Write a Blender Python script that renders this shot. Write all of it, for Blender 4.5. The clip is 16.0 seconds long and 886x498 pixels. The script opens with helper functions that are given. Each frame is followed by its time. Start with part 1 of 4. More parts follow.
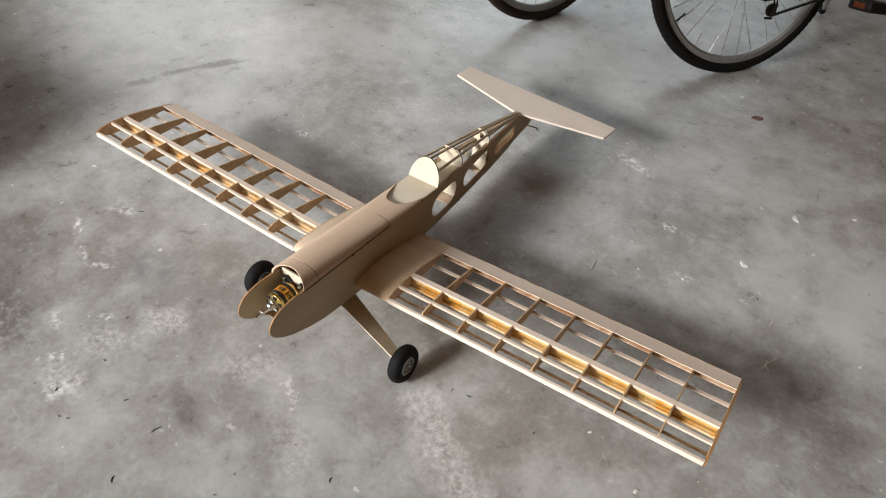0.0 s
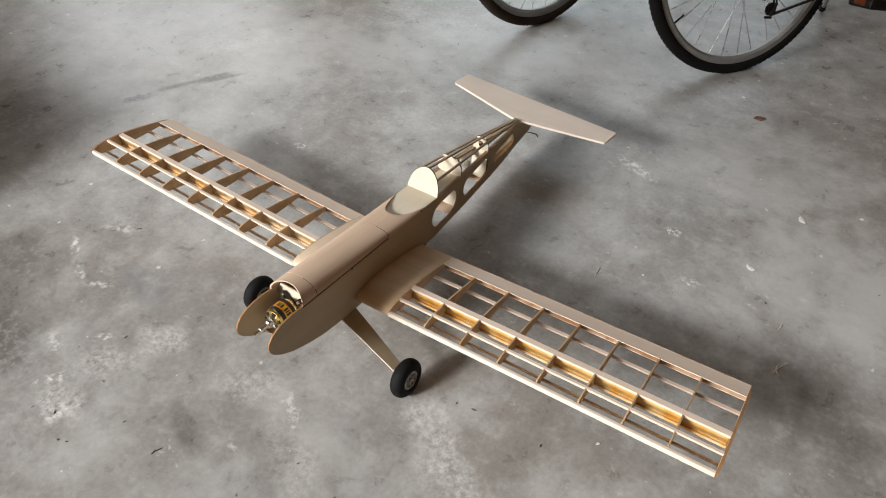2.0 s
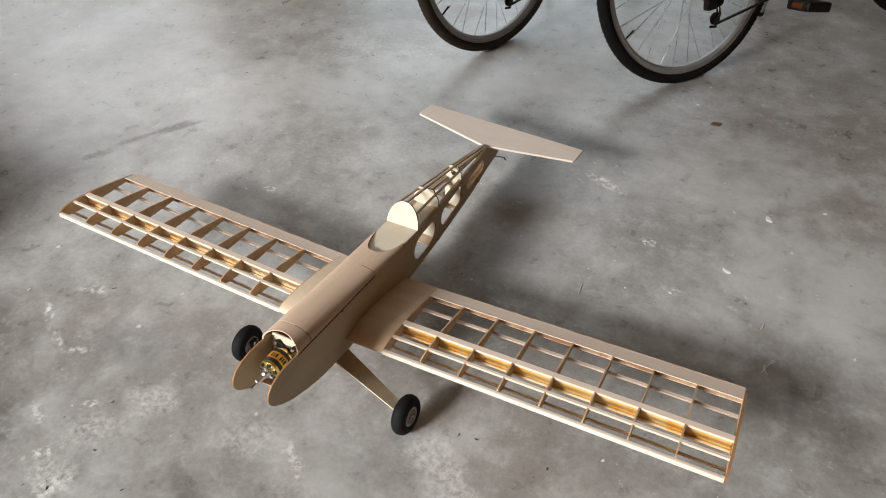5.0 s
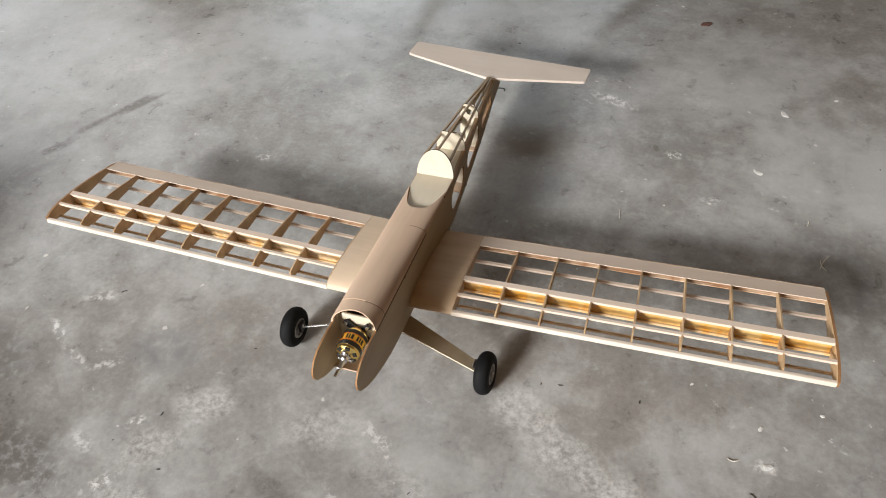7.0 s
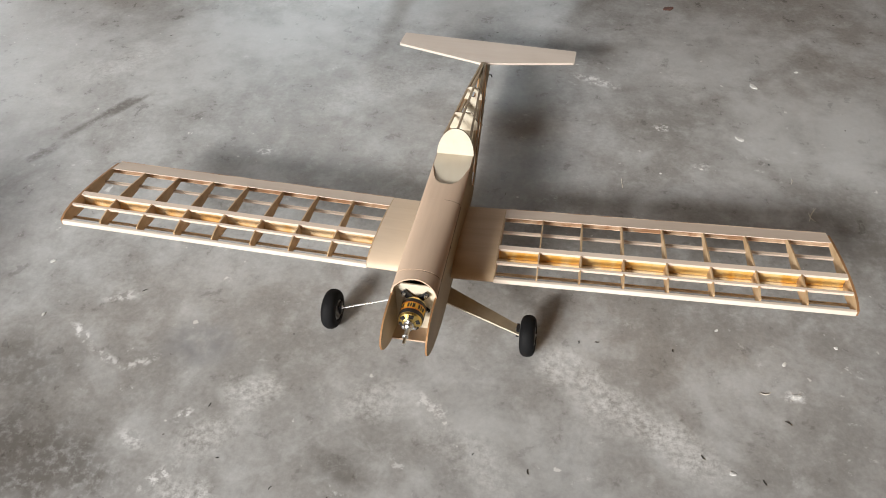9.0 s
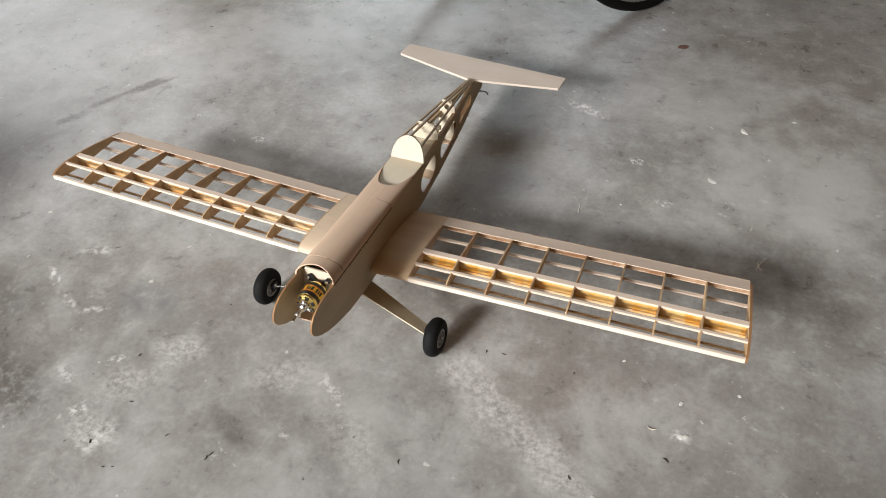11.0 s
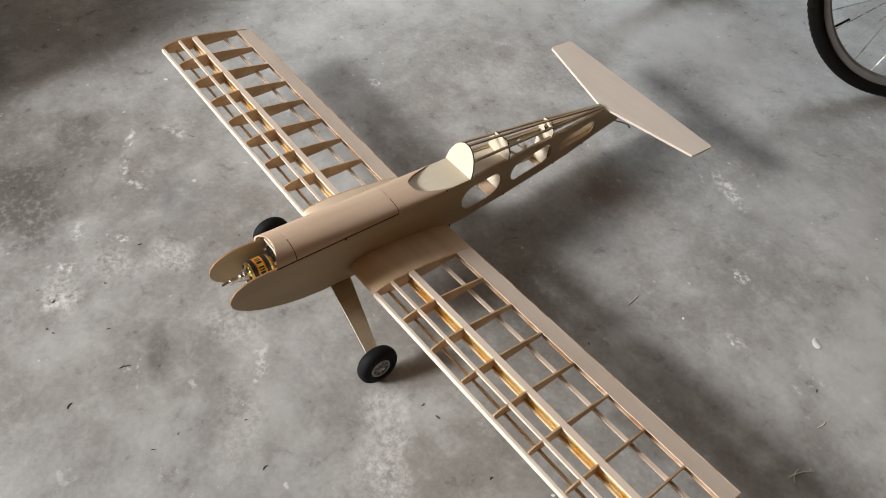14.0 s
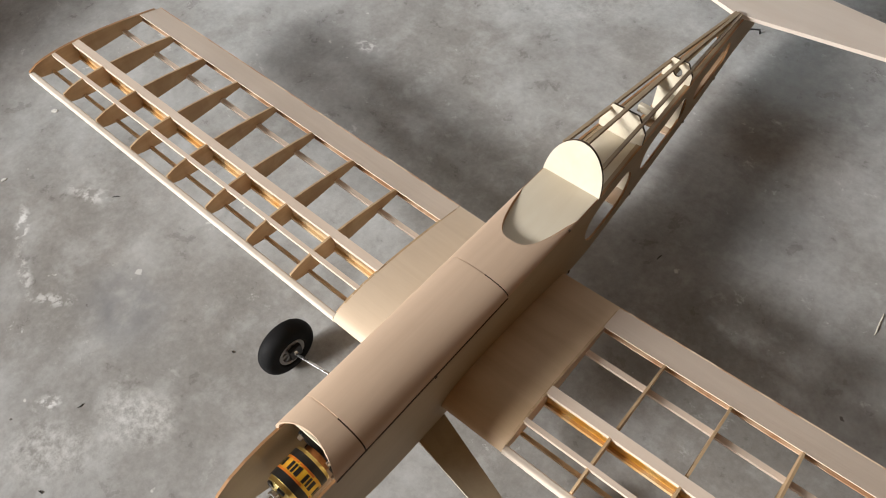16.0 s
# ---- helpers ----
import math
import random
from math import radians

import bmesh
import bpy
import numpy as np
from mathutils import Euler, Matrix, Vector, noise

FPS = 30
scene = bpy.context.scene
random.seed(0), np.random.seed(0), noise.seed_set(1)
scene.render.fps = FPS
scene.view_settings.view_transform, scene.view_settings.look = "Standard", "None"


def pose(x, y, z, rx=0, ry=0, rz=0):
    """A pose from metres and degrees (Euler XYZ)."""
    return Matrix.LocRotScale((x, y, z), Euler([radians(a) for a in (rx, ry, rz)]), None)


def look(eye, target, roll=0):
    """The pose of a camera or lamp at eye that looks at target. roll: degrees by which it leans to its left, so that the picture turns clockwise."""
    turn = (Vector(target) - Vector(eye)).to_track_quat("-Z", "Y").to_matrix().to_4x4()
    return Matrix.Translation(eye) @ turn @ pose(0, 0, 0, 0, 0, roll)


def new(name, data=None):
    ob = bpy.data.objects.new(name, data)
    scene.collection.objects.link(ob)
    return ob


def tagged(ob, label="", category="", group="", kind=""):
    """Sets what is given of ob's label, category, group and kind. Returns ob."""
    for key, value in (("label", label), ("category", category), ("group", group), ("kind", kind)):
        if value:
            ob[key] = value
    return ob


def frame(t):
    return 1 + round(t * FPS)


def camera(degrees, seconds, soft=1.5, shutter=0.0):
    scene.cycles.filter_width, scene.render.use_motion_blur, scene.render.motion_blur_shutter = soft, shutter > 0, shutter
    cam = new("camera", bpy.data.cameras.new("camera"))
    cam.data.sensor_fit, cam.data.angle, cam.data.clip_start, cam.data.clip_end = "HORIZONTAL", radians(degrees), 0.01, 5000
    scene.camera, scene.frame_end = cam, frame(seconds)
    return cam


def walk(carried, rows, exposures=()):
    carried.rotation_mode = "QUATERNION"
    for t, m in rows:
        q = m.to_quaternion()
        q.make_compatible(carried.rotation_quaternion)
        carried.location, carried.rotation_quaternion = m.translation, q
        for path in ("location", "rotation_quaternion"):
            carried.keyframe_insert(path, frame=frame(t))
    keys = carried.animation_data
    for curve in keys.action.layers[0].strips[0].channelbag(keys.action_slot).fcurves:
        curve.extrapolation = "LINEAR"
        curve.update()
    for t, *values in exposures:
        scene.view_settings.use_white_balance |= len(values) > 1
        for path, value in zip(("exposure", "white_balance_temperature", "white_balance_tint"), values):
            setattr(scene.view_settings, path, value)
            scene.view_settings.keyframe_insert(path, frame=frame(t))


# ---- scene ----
cam = camera(63.4, 16.0, soft=1.0)
PATH = [
    (0, (0.716, -0.72, 1.207), (-0.051, 0.465, -0.209), 1.9),
    (0.5, (0.717, -0.713, 1.204), (-0.059, 0.469, -0.21), 1.2),
    (1, (0.715, -0.708, 1.2), (-0.075, 0.469, -0.211), 0.6),
    (1.5, (0.716, -0.703, 1.195), (-0.08, 0.475, -0.212), 0.4),
    (2, (0.711, -0.697, 1.197), (-0.075, 0.492, -0.206), 0.1),
    (2.5, (0.714, -0.688, 1.194), (-0.057, 0.532, -0.191), -0.5),
    (3, (0.705, -0.67, 1.193), (-0.072, 0.578, -0.163), -1.2),
    (3.5, (0.705, -0.667, 1.194), (-0.094, 0.578, -0.152), -2.1),
    (6, (0.551, -0.74, 1.227), (-0.059, 0.564, -0.162), -2.9),
    (6.5, (0.471, -0.734, 1.195), (-0.09, 0.546, -0.235), -4.3),
    (7, (0.404, -0.73, 1.182), (-0.08, 0.51, -0.311), -5.4),
    (7.5, (0.336, -0.762, 1.167), (-0.03, 0.481, -0.355), -3.7),
    (8, (0.241, -0.841, 1.17), (-0.056, 0.431, -0.345), -2.2),
    (8.5, (0.197, -0.87, 1.172), (-0.088, 0.423, -0.327), -2.3),
    (9, (0.208, -0.866, 1.18), (-0.064, 0.447, -0.304), -2.2),
    (9.5, (0.239, -0.877, 1.186), (-0.061, 0.437, -0.292), -1.5),
    (10, (0.37, -0.865, 1.195), (-0.016, 0.432, -0.278), -0.4),
    (12.5, (0.633, -0.798, 1.209), (-0.045, 0.443, -0.205), -3.4),
    (13, (0.654, -0.649, 1.182), (-0.059, 0.48, -0.307), -0.6),
    (13.5, (0.693, -0.479, 1.196), (-0.123, 0.504, -0.343), 1.3),
    (14, (0.784, -0.386, 1.195), (-0.189, 0.415, -0.358), 1.4),
    (14.5, (0.833, -0.31, 1.183), (-0.249, 0.327, -0.373), -1.5),
    (15, (0.651, -0.3, 1.153), (-0.418, 0.392, -0.389), -7.9),
    (15.5, (0.408, -0.271, 1.054), (-0.485, 0.554, -0.534), -7.2),
    (16, (0.258, -0.158, 0.878), (-0.518, 0.542, -0.828), -9.4),
]
walk(cam, [(t, look(eye, target, roll)) for t, eye, target, roll in PATH], [(0, 0.17)])

# ---- world, sun, south opening lamp, added fill lamps from the north, exposure ----
world = bpy.data.worlds.new("sky_world")
scene.world = world
world.use_nodes = True
wn = world.node_tree.nodes
sky = wn.new("ShaderNodeTexSky")
sky.sky_type, sky.sun_disc = "NISHITA", False
sky.sun_elevation, sky.sun_rotation = radians(25.7), radians(204)
wn["Background"].inputs["Strength"].default_value = 0.05
world.node_tree.links.new(sky.outputs["Color"], wn["Background"].inputs["Color"])

sun = new("sun", bpy.data.lights.new("sun", "SUN"))
sun.data.energy, sun.data.angle, sun.data.color = 3.9, radians(12), (0.99, 0.985, 0.97)
sun.matrix_world = look((-3.4, -7.6, 4.0), (0, 0, 0))


def area_lamp(name, eye, target, width, height, watts, color):
    lamp = new(name, bpy.data.lights.new(name, "AREA"))
    lamp.data.shape, lamp.data.size, lamp.data.size_y = "RECTANGLE", width, height
    lamp.data.energy, lamp.data.color = watts, color
    lamp.matrix_world = look(eye, target)
    return lamp


WEST, EAST, SOUTH, NORTH, TOP = -3.7, 3.6, -3.4, 3.6, 3.7
area_lamp("daylight_south", (-2.7, SOUTH + 0.05, 2.1), (-1.9, SOUTH + 1.25, 1.5), 1.1, 0.9, 85, (0.98, 0.99, 1.0))
# no source is seen here: added fills that brighten the far floor
area_lamp("fill_northwest", (WEST + 0.05, 2.4, 1.2), (WEST + 1.05, 1.9, 0.65), 1.6, 1.8, 23, (0.96, 0.98, 0.98))
area_lamp("fill_north", (-1.1, NORTH - 0.05, 1.5), (-1.0, NORTH - 1.05, 1.0), 2.6, 2.2, 34, (0.86, 0.96, 1.0))

# ---- materials ----
def material(name, rough=0.6, metal=0.0):
    mat = bpy.data.materials.new(name)
    mat.use_nodes = True
    b = mat.node_tree.nodes["Principled BSDF"]
    b.inputs["Roughness"].default_value, b.inputs["Metallic"].default_value = rough, metal
    return mat, mat.node_tree.nodes, mat.node_tree.links, b


def coords(nodes, links, scale=(1, 1, 1), turn=(0, 0, 0), shift=(0, 0, 0)):
    tc, mp = nodes.new("ShaderNodeTexCoord"), nodes.new("ShaderNodeMapping")
    mp.inputs["Scale"].default_value, mp.inputs["Rotation"].default_value, mp.inputs["Location"].default_value = scale, turn, shift
    links.new(tc.outputs["Object"], mp.inputs["Vector"])
    return mp.outputs["Vector"]


def noise_tex(nodes, links, vec, scale, detail=4.0, rough=0.55, warp=0.0):
    n = nodes.new("ShaderNodeTexNoise")
    n.inputs["Scale"].default_value, n.inputs["Detail"].default_value = scale, detail
    n.inputs["Roughness"].default_value, n.inputs["Distortion"].default_value = rough, warp
    links.new(vec, n.inputs["Vector"])
    return n.outputs["Fac"]


def ramp(nodes, links, fac, stops):
    r = nodes.new("ShaderNodeValToRGB")
    els = r.color_ramp.elements
    while len(els) < len(stops):
        els.new(0.5)
    for e, (pos, col) in zip(els, stops):
        e.position, e.color = pos, (*col, 1) if len(col) == 3 else col
    links.new(fac, r.inputs["Fac"])
    return r.outputs["Color"]


def grey(v):
    return (v, v, v)


def mix(nodes, links, fac, a, b, how="MIX"):
    m = nodes.new("ShaderNodeMix")
    m.data_type, m.blend_type = "RGBA", how
    for sock, val in ((m.inputs[0], fac), (m.inputs[6], a), (m.inputs[7], b)):
        if isinstance(val, bpy.types.NodeSocket):
            links.new(val, sock)
        else:
            sock.default_value = val if isinstance(val, (int, float)) else (*val, 1)
    return m.outputs[2]


def math_node(nodes, links, op, a, b=0.0, clamp=False):
    m = nodes.new("ShaderNodeMath")
    m.operation, m.use_clamp = op, clamp
    for sock, val in ((m.inputs[0], a), (m.inputs[1], b)):
        if isinstance(val, bpy.types.NodeSocket):
            links.new(val, sock)
        else:
            sock.default_value = val
    return m.outputs[0]


def bump(nodes, links, b, height, strength, distance):
    n = nodes.new("ShaderNodeBump")
    n.inputs["Strength"].default_value, n.inputs["Distance"].default_value = strength, distance
    links.new(height, n.inputs["Height"])
    links.new(n.outputs["Normal"], b.inputs["Normal"])


def wood(name, light, dark, grain=(60, 6, 60), rough=0.62, stain=None, stain_amount=0.5):
    """Balsa or plywood: streaks along one axis, soft blotches, fine pores."""
    mat, n, l, b = material(name, rough)
    streak = noise_tex(n, l, coords(n, l, grain), 1.0, 5, 0.6, 0.4)
    col = ramp(n, l, streak, [(0.3, dark), (0.62, light)])
    blotch = noise_tex(n, l, coords(n, l, (1, 1, 1), (0.3, 0.2, 0.5)), 9.0, 3, 0.5)
    col = mix(n, l, ramp(n, l, blotch, [(0.35, grey(0)), (0.7, grey(0.22))]), col, tuple(c * 0.78 for c in dark))
    if stain:
        spot = noise_tex(n, l, coords(n, l, (1, 1, 0.6), (0, 0, 0.2)), 22.0, 3, 0.5, 0.6)
        fac = ramp(n, l, spot, [(0.42, grey(0)), (0.6, grey(stain_amount))])
        col = mix(n, l, fac, col, stain)
    l.new(col, b.inputs["Base Color"])
    fine = noise_tex(n, l, coords(n, l, tuple(g * 4 for g in grain)), 1.0, 3)
    bump(n, l, b, fine, 0.25, 0.0006)
    return mat


def plain(name, col, rough=0.5, metal=0.0, vary=0.15, scale=40.0, relief=0.0):
    mat, n, l, b = material(name, rough, metal)
    f = noise_tex(n, l, coords(n, l), scale, 4)
    l.new(ramp(n, l, f, [(0.3, tuple(c * (1 - vary) for c in col)), (0.7, tuple(min(1, c * (1 + vary)) for c in col))]), b.inputs["Base Color"])
    l.new(ramp(n, l, f, [(0.3, grey(max(0.02, rough * 0.85))), (0.7, grey(min(1, rough * 1.15)))]), b.inputs["Roughness"])
    if relief:
        bump(n, l, b, noise_tex(n, l, coords(n, l), scale * 3, 4), 0.4, relief)
    return mat


BALSA_SPAN = wood("balsa_along_span", (0.765, 0.63, 0.515), (0.71, 0.57, 0.455), (5, 55, 55))
TAIL = wood("pinkish_white_balsa", (0.80, 0.695, 0.60), (0.755, 0.64, 0.54), (5, 45, 45))
BALSA_SHEET = wood("pinkish_balsa_sheet", (0.649, 0.475, 0.338), (0.582, 0.416, 0.293), (40, 3, 40))
RIB = wood("rib_balsa", (0.639, 0.455, 0.270), (0.505, 0.337, 0.180), (50, 8, 50), 0.62, (0.30, 0.155, 0.06), 0.35)
WEB = wood("glue_stained_web", (0.74, 0.50, 0.20), (0.62, 0.36, 0.10), (6, 50, 40), 0.45, (0.66, 0.29, 0.02), 0.85)
PLY = wood("light_plywood", (0.70, 0.63, 0.50), (0.65, 0.57, 0.435), (35, 5, 35))
SIDE = wood("side_plywood", (0.515, 0.416, 0.279), (0.453, 0.356, 0.234), (35, 4, 35))
BURNT = plain("burnt_edge", (0.055, 0.03, 0.016), 0.8, vary=0.5, scale=60)
EDGE = wood("scorched_ply_edge", (0.42, 0.22, 0.09), (0.25, 0.12, 0.045), (60, 12, 60), 0.7)
ROOT = wood("golden_balsa_root_sheet", (0.721, 0.530, 0.338), (0.618, 0.431, 0.252), (4, 34, 34))
ROOT_PALE = wood("pale_balsa_root_sheet", (0.731, 0.579, 0.427), (0.659, 0.505, 0.360), (4, 40, 40))
TE_STAINED = wood("glue_stained_balsa", (0.742, 0.574, 0.414), (0.639, 0.465, 0.315), (5, 55, 55), 0.6, (0.33, 0.15, 0.06), 0.75)
LEAD = wood("white_balsa_stick", (0.815, 0.71, 0.60), (0.755, 0.64, 0.525), (5, 55, 55))
WEB_PALE = wood("pale_spar_web", (0.72, 0.54, 0.33), (0.60, 0.42, 0.22), (6, 50, 40), 0.5, (0.62, 0.30, 0.05), 0.7)
LEG = wood("gear_leg_ply", (0.43, 0.355, 0.245), (0.35, 0.285, 0.195), (40, 40, 6))
STRINGER = wood("grey_brown_stringer", (0.412, 0.307, 0.189), (0.309, 0.218, 0.126), (40, 4, 40))
RUBBER = plain("black_rubber", (0.006, 0.006, 0.0065), 0.75, vary=0.4, scale=80, relief=0.0004)
RIM_GREY = plain("grey_plastic_rim", (0.27, 0.27, 0.275), 0.4, vary=0.12)
STEEL = plain("bright_steel", (0.72, 0.72, 0.72), 0.28, 1.0, 0.1)
DARK_METAL = plain("black_metal", (0.025, 0.025, 0.027), 0.4, 0.6, 0.3)
GOLD = plain("gold_anodised_metal", (0.78, 0.60, 0.22), 0.3, 1.0, 0.2)
YELLOW = wood("yellow_flame_label", (0.88, 0.62, 0.06), (0.80, 0.46, 0.03), (90, 60, 90), 0.32, (0.48, 0.07, 0.01), 0.55)
ORANGE = plain("orange_print", (0.62, 0.17, 0.02), 0.35)
INK = plain("black_ink", (0.015, 0.013, 0.012), 0.4)
COPPER = plain("copper_winding", (0.45, 0.2, 0.08), 0.4, 0.8, 0.3, 200)


# stains, and light and shade painted into the slab: x, y, half length, half width, turn, strength
PALE = [(-0.41, -0.30, 0.028, 0.016, 48, 0.9), (-0.333, -0.47, 0.05, 0.03, 60, 0.7), (-0.62, -0.206, 0.05, 0.012, -20, 0.6), (-0.70, -0.157, 0.05, 0.014, -35, 0.95),
        (-0.548, -0.21, 0.05, 0.014, 30, 0.6), (-0.49, -0.365, 0.045, 0.02, -21, 0.55), (0.300, 0.862, 0.085, 0.022, -20, 0.85),
        (0.474, 0.68, 0.024, 0.02, 10, 1.0), (0.567, 0.537, 0.03, 0.02, 20, 0.7), (-0.66, -0.06, 0.05, 0.02, 15, 0.6), (-0.514, 0.441, 0.025, 0.015, 10, 0.8),
        (0.69, -0.087, 0.03, 0.016, 20, 0.9), (0.038, -0.21, 0.05, 0.02, -26, 0.6), (-0.408, -0.426, 0.05, 0.016, 50, 0.8)]
POWDER = [(0.51, 0.93, 0.16, 0.04, -62, 0.35), (0.29, -0.10, 0.12, 0.06, -30, 0.75), (0.40, -0.176, 0.14, 0.06, -24, 0.75), (0.50, -0.24, 0.10, 0.055, -24, 0.7), (-0.068, -0.22, 0.10, 0.06, 11, 0.55),
          (0.11, -0.29, 0.13, 0.06, -24, 0.55), (-0.30, -0.228, 0.07, 0.05, 24, 0.8), (-0.35, -0.46, 0.09, 0.05, 0, 0.7), (-0.36, -0.34, 0.10, 0.05, 30, 0.6), (-0.6, 1.3, 0.4, 0.2, 30, 0.35),
          (-1.06, 0.78, 0.2, 0.09, 47, 0.45), (-0.3, 0.75, 0.25, 0.12, 40, 0.3)]
# dirt smears; rows at far left, under right wing and its tip paint shade
DIRT_AND_SHADE = [(-1.015, 0.506, 0.15, 0.020, 60, 1.0), (-0.96, 0.57, 0.10, 0.014, 58, 0.9), (-1.086, 0.349, 0.06, 0.02, 52, 0.9), (-1.32, 0.10, 0.22, 0.12, -20, 0.6), (-0.10, -0.36, 0.09, 0.03, -22, 0.6),
         (0.62, 0.18, 0.3, 0.2, 20, 0.3), (0.08, -0.30, 0.05, 0.10, 20, 0.35), (-0.66, -0.43, 0.24, 0.13, -8, 0.85), (-0.78, -0.25, 0.16, 0.09, 0, 0.6), (0.92, 0.35, 0.16, 0.10, -70, 0.5)]
# broad pale patches that lighten the slab where the lamps fall short
PAINTED_LIGHT = [(-0.12, -0.46, 0.25, 0.10, 10, 0.3), (0.62, 1.05, 0.35, 0.22, 30, 0.5), (0.90, 0.72, 0.35, 0.28, 30, 0.55), (-0.75, 0.95, 0.5, 0.3, 30, 0.6), (-0.2, 1.25, 0.5, 0.2, 5, 0.4), (0.75, 0.72, 0.25, 0.18, 40, 0.3), (0.12, -0.26, 0.2, 0.1, -20, 0.4)]
# a bluish-grey stain, then a patch darkening the fuselage's shadow on the floor
STAIN_AND_SHADOW = [(-0.445, -0.147, 0.10, 0.07, 8, 0.7), (0.20, 0.50, 0.14, 0.08, 60, 0.35)]


def concrete():
    mat, n, l, b = material("worn_concrete", 0.5)
    vec = coords(n, l)
    big = noise_tex(n, l, vec, 1.2, 4, 0.55, 0.5)
    cloud = noise_tex(n, l, vec, 5.0, 10, 0.62, 0.35)
    mid = noise_tex(n, l, vec, 17.0, 10, 0.68, 0.15)
    fine = noise_tex(n, l, vec, 95, 5, 0.7)
    col = ramp(n, l, big, [(0.36, (0.275, 0.258, 0.237)), (0.64, (0.375, 0.377, 0.372))])
    col = mix(n, l, ramp(n, l, cloud, [(0.36, grey(0.6)), (0.50, grey(0.0))]), col, (0.205, 0.194, 0.177))
    col = mix(n, l, ramp(n, l, cloud, [(0.50, grey(0.0)), (0.66, grey(0.75))]), col, (0.485, 0.49, 0.487))
    col = mix(n, l, ramp(n, l, mid, [(0.34, grey(0.4)), (0.49, grey(0.0))]), col, (0.175, 0.165, 0.15))
    col = mix(n, l, ramp(n, l, mid, [(0.52, grey(0.0)), (0.68, grey(0.45))]), col, (0.56, 0.565, 0.56))
    col = mix(n, l, 0.15, col, ramp(n, l, fine, [(0.32, (0.10, 0.094, 0.085)), (0.68, (0.58, 0.57, 0.55))]))
    zone = noise_tex(n, l, coords(n, l, (1, 1, 1), (0, 0, 0), (7.3, 2.2, 0)), 2.6, 3, 0.55)
    fleck = noise_tex(n, l, coords(n, l, (1, 1.25, 1), (0, 0, 0.7), (1.3, 5.1, 0)), 22, 11, 0.76, 0.25)
    scuff = math_node(n, l, "MULTIPLY", ramp(n, l, fleck, [(0.60, grey(0)), (0.66, grey(0.7))]), ramp(n, l, zone, [(0.48, grey(0.1)), (0.58, grey(1))]))
    col = mix(n, l, scuff, col, (0.68, 0.68, 0.665))
    ragged = noise_tex(n, l, vec, 60, 9, 0.72, 0.12)
    speck = noise_tex(n, l, vec, 75, 9, 0.8, 0.0)
    wob = noise_tex(n, l, vec, 13, 5, 0.6)

    def blob(row):
        x, y, rx, ry, turn, _ = row
        v = n.new("ShaderNodeMapping")
        v.vector_type = "TEXTURE"
        v.inputs["Location"].default_value, v.inputs["Rotation"].default_value, v.inputs["Scale"].default_value = (x, y, 0), (0, 0, radians(turn)), (rx, ry, 1)
        tc = n.new("ShaderNodeTexCoord")
        l.new(tc.outputs["Object"], v.inputs["Vector"])
        d = n.new("ShaderNodeVectorMath")
        d.operation = "LENGTH"
        l.new(v.outputs["Vector"], d.inputs[0])
        return math_node(n, l, "ADD", d.outputs["Value"], math_node(n, l, "MULTIPLY", math_node(n, l, "SUBTRACT", wob, 0.5), 1.6))

    for rows, tint, veil, lo, hi in ((PAINTED_LIGHT, (0.50, 0.50, 0.49), cloud, 0.25, 0.5), (STAIN_AND_SHADOW, (0.20, 0.205, 0.215), wob, 0.30, 0.55), (POWDER, (0.68, 0.675, 0.66), speck, 0.42, 0.60), (DIRT_AND_SHADE, (0.12, 0.109, 0.096), ragged, 0.30, 0.52), (PALE, (0.80, 0.795, 0.78), ragged, 0.48, 0.56)):
        for row in rows:
            fac = math_node(n, l, "MULTIPLY", ramp(n, l, blob(row), [(0.35, grey(row[5])), (1.0, grey(0))]), ramp(n, l, veil, [(lo, grey(0)), (hi, grey(1))]))
            col = mix(n, l, fac, col, tint)
    dots = noise_tex(n, l, coords(n, l, (1, 1, 1), (0, 0, 0.4), (4, 9, 0)), 34, 3, 0.5)
    col = mix(n, l, ramp(n, l, dots, [(0.72, grey(0)), (0.75, grey(0.8))]), col, (0.68, 0.67, 0.64))
    pits = noise_tex(n, l, coords(n, l, (1, 1, 1), (0, 0, 1.4), (9, 3, 0)), 40, 3, 0.5)
    col = mix(n, l, ramp(n, l, pits, [(0.235, grey(0.8)), (0.262, grey(0))]), col, (0.07, 0.06, 0.05))
    l.new(col, b.inputs["Base Color"])
    l.new(ramp(n, l, mid, [(0.3, grey(0.24)), (0.7, grey(0.42))]), b.inputs["Roughness"])
    bump(n, l, b, mix(n, l, 0.3, mid, fine), 0.3, 0.003)
    return mat


CONCRETE = concrete()
# for the out-of-view walls and ceiling; brown picked to warm bounced light
PLASTER = plain("brown_bounce_plaster", (0.31, 0.185, 0.085), 0.85, vary=0.12, scale=3.0, relief=0.001)


# ---- mesh helpers ----
def part(name, bm, mats, parent=None, label="", smooth=False):
    me = bpy.data.meshes.new(name)
    bmesh.ops.recalc_face_normals(bm, faces=bm.faces)
    bm.to_mesh(me)
    bm.free()
    for m in mats if isinstance(mats, (list, tuple)) else [mats]:
        me.materials.append(m)
    if smooth:
        me.polygons.foreach_set("use_smooth", [True] * len(me.polygons))
        me.set_sharp_from_angle(angle=radians(40))
    ob = new(name, me)
    if parent is not None:
        ob.parent = parent
    if label:
        tagged(ob, label)
    return ob


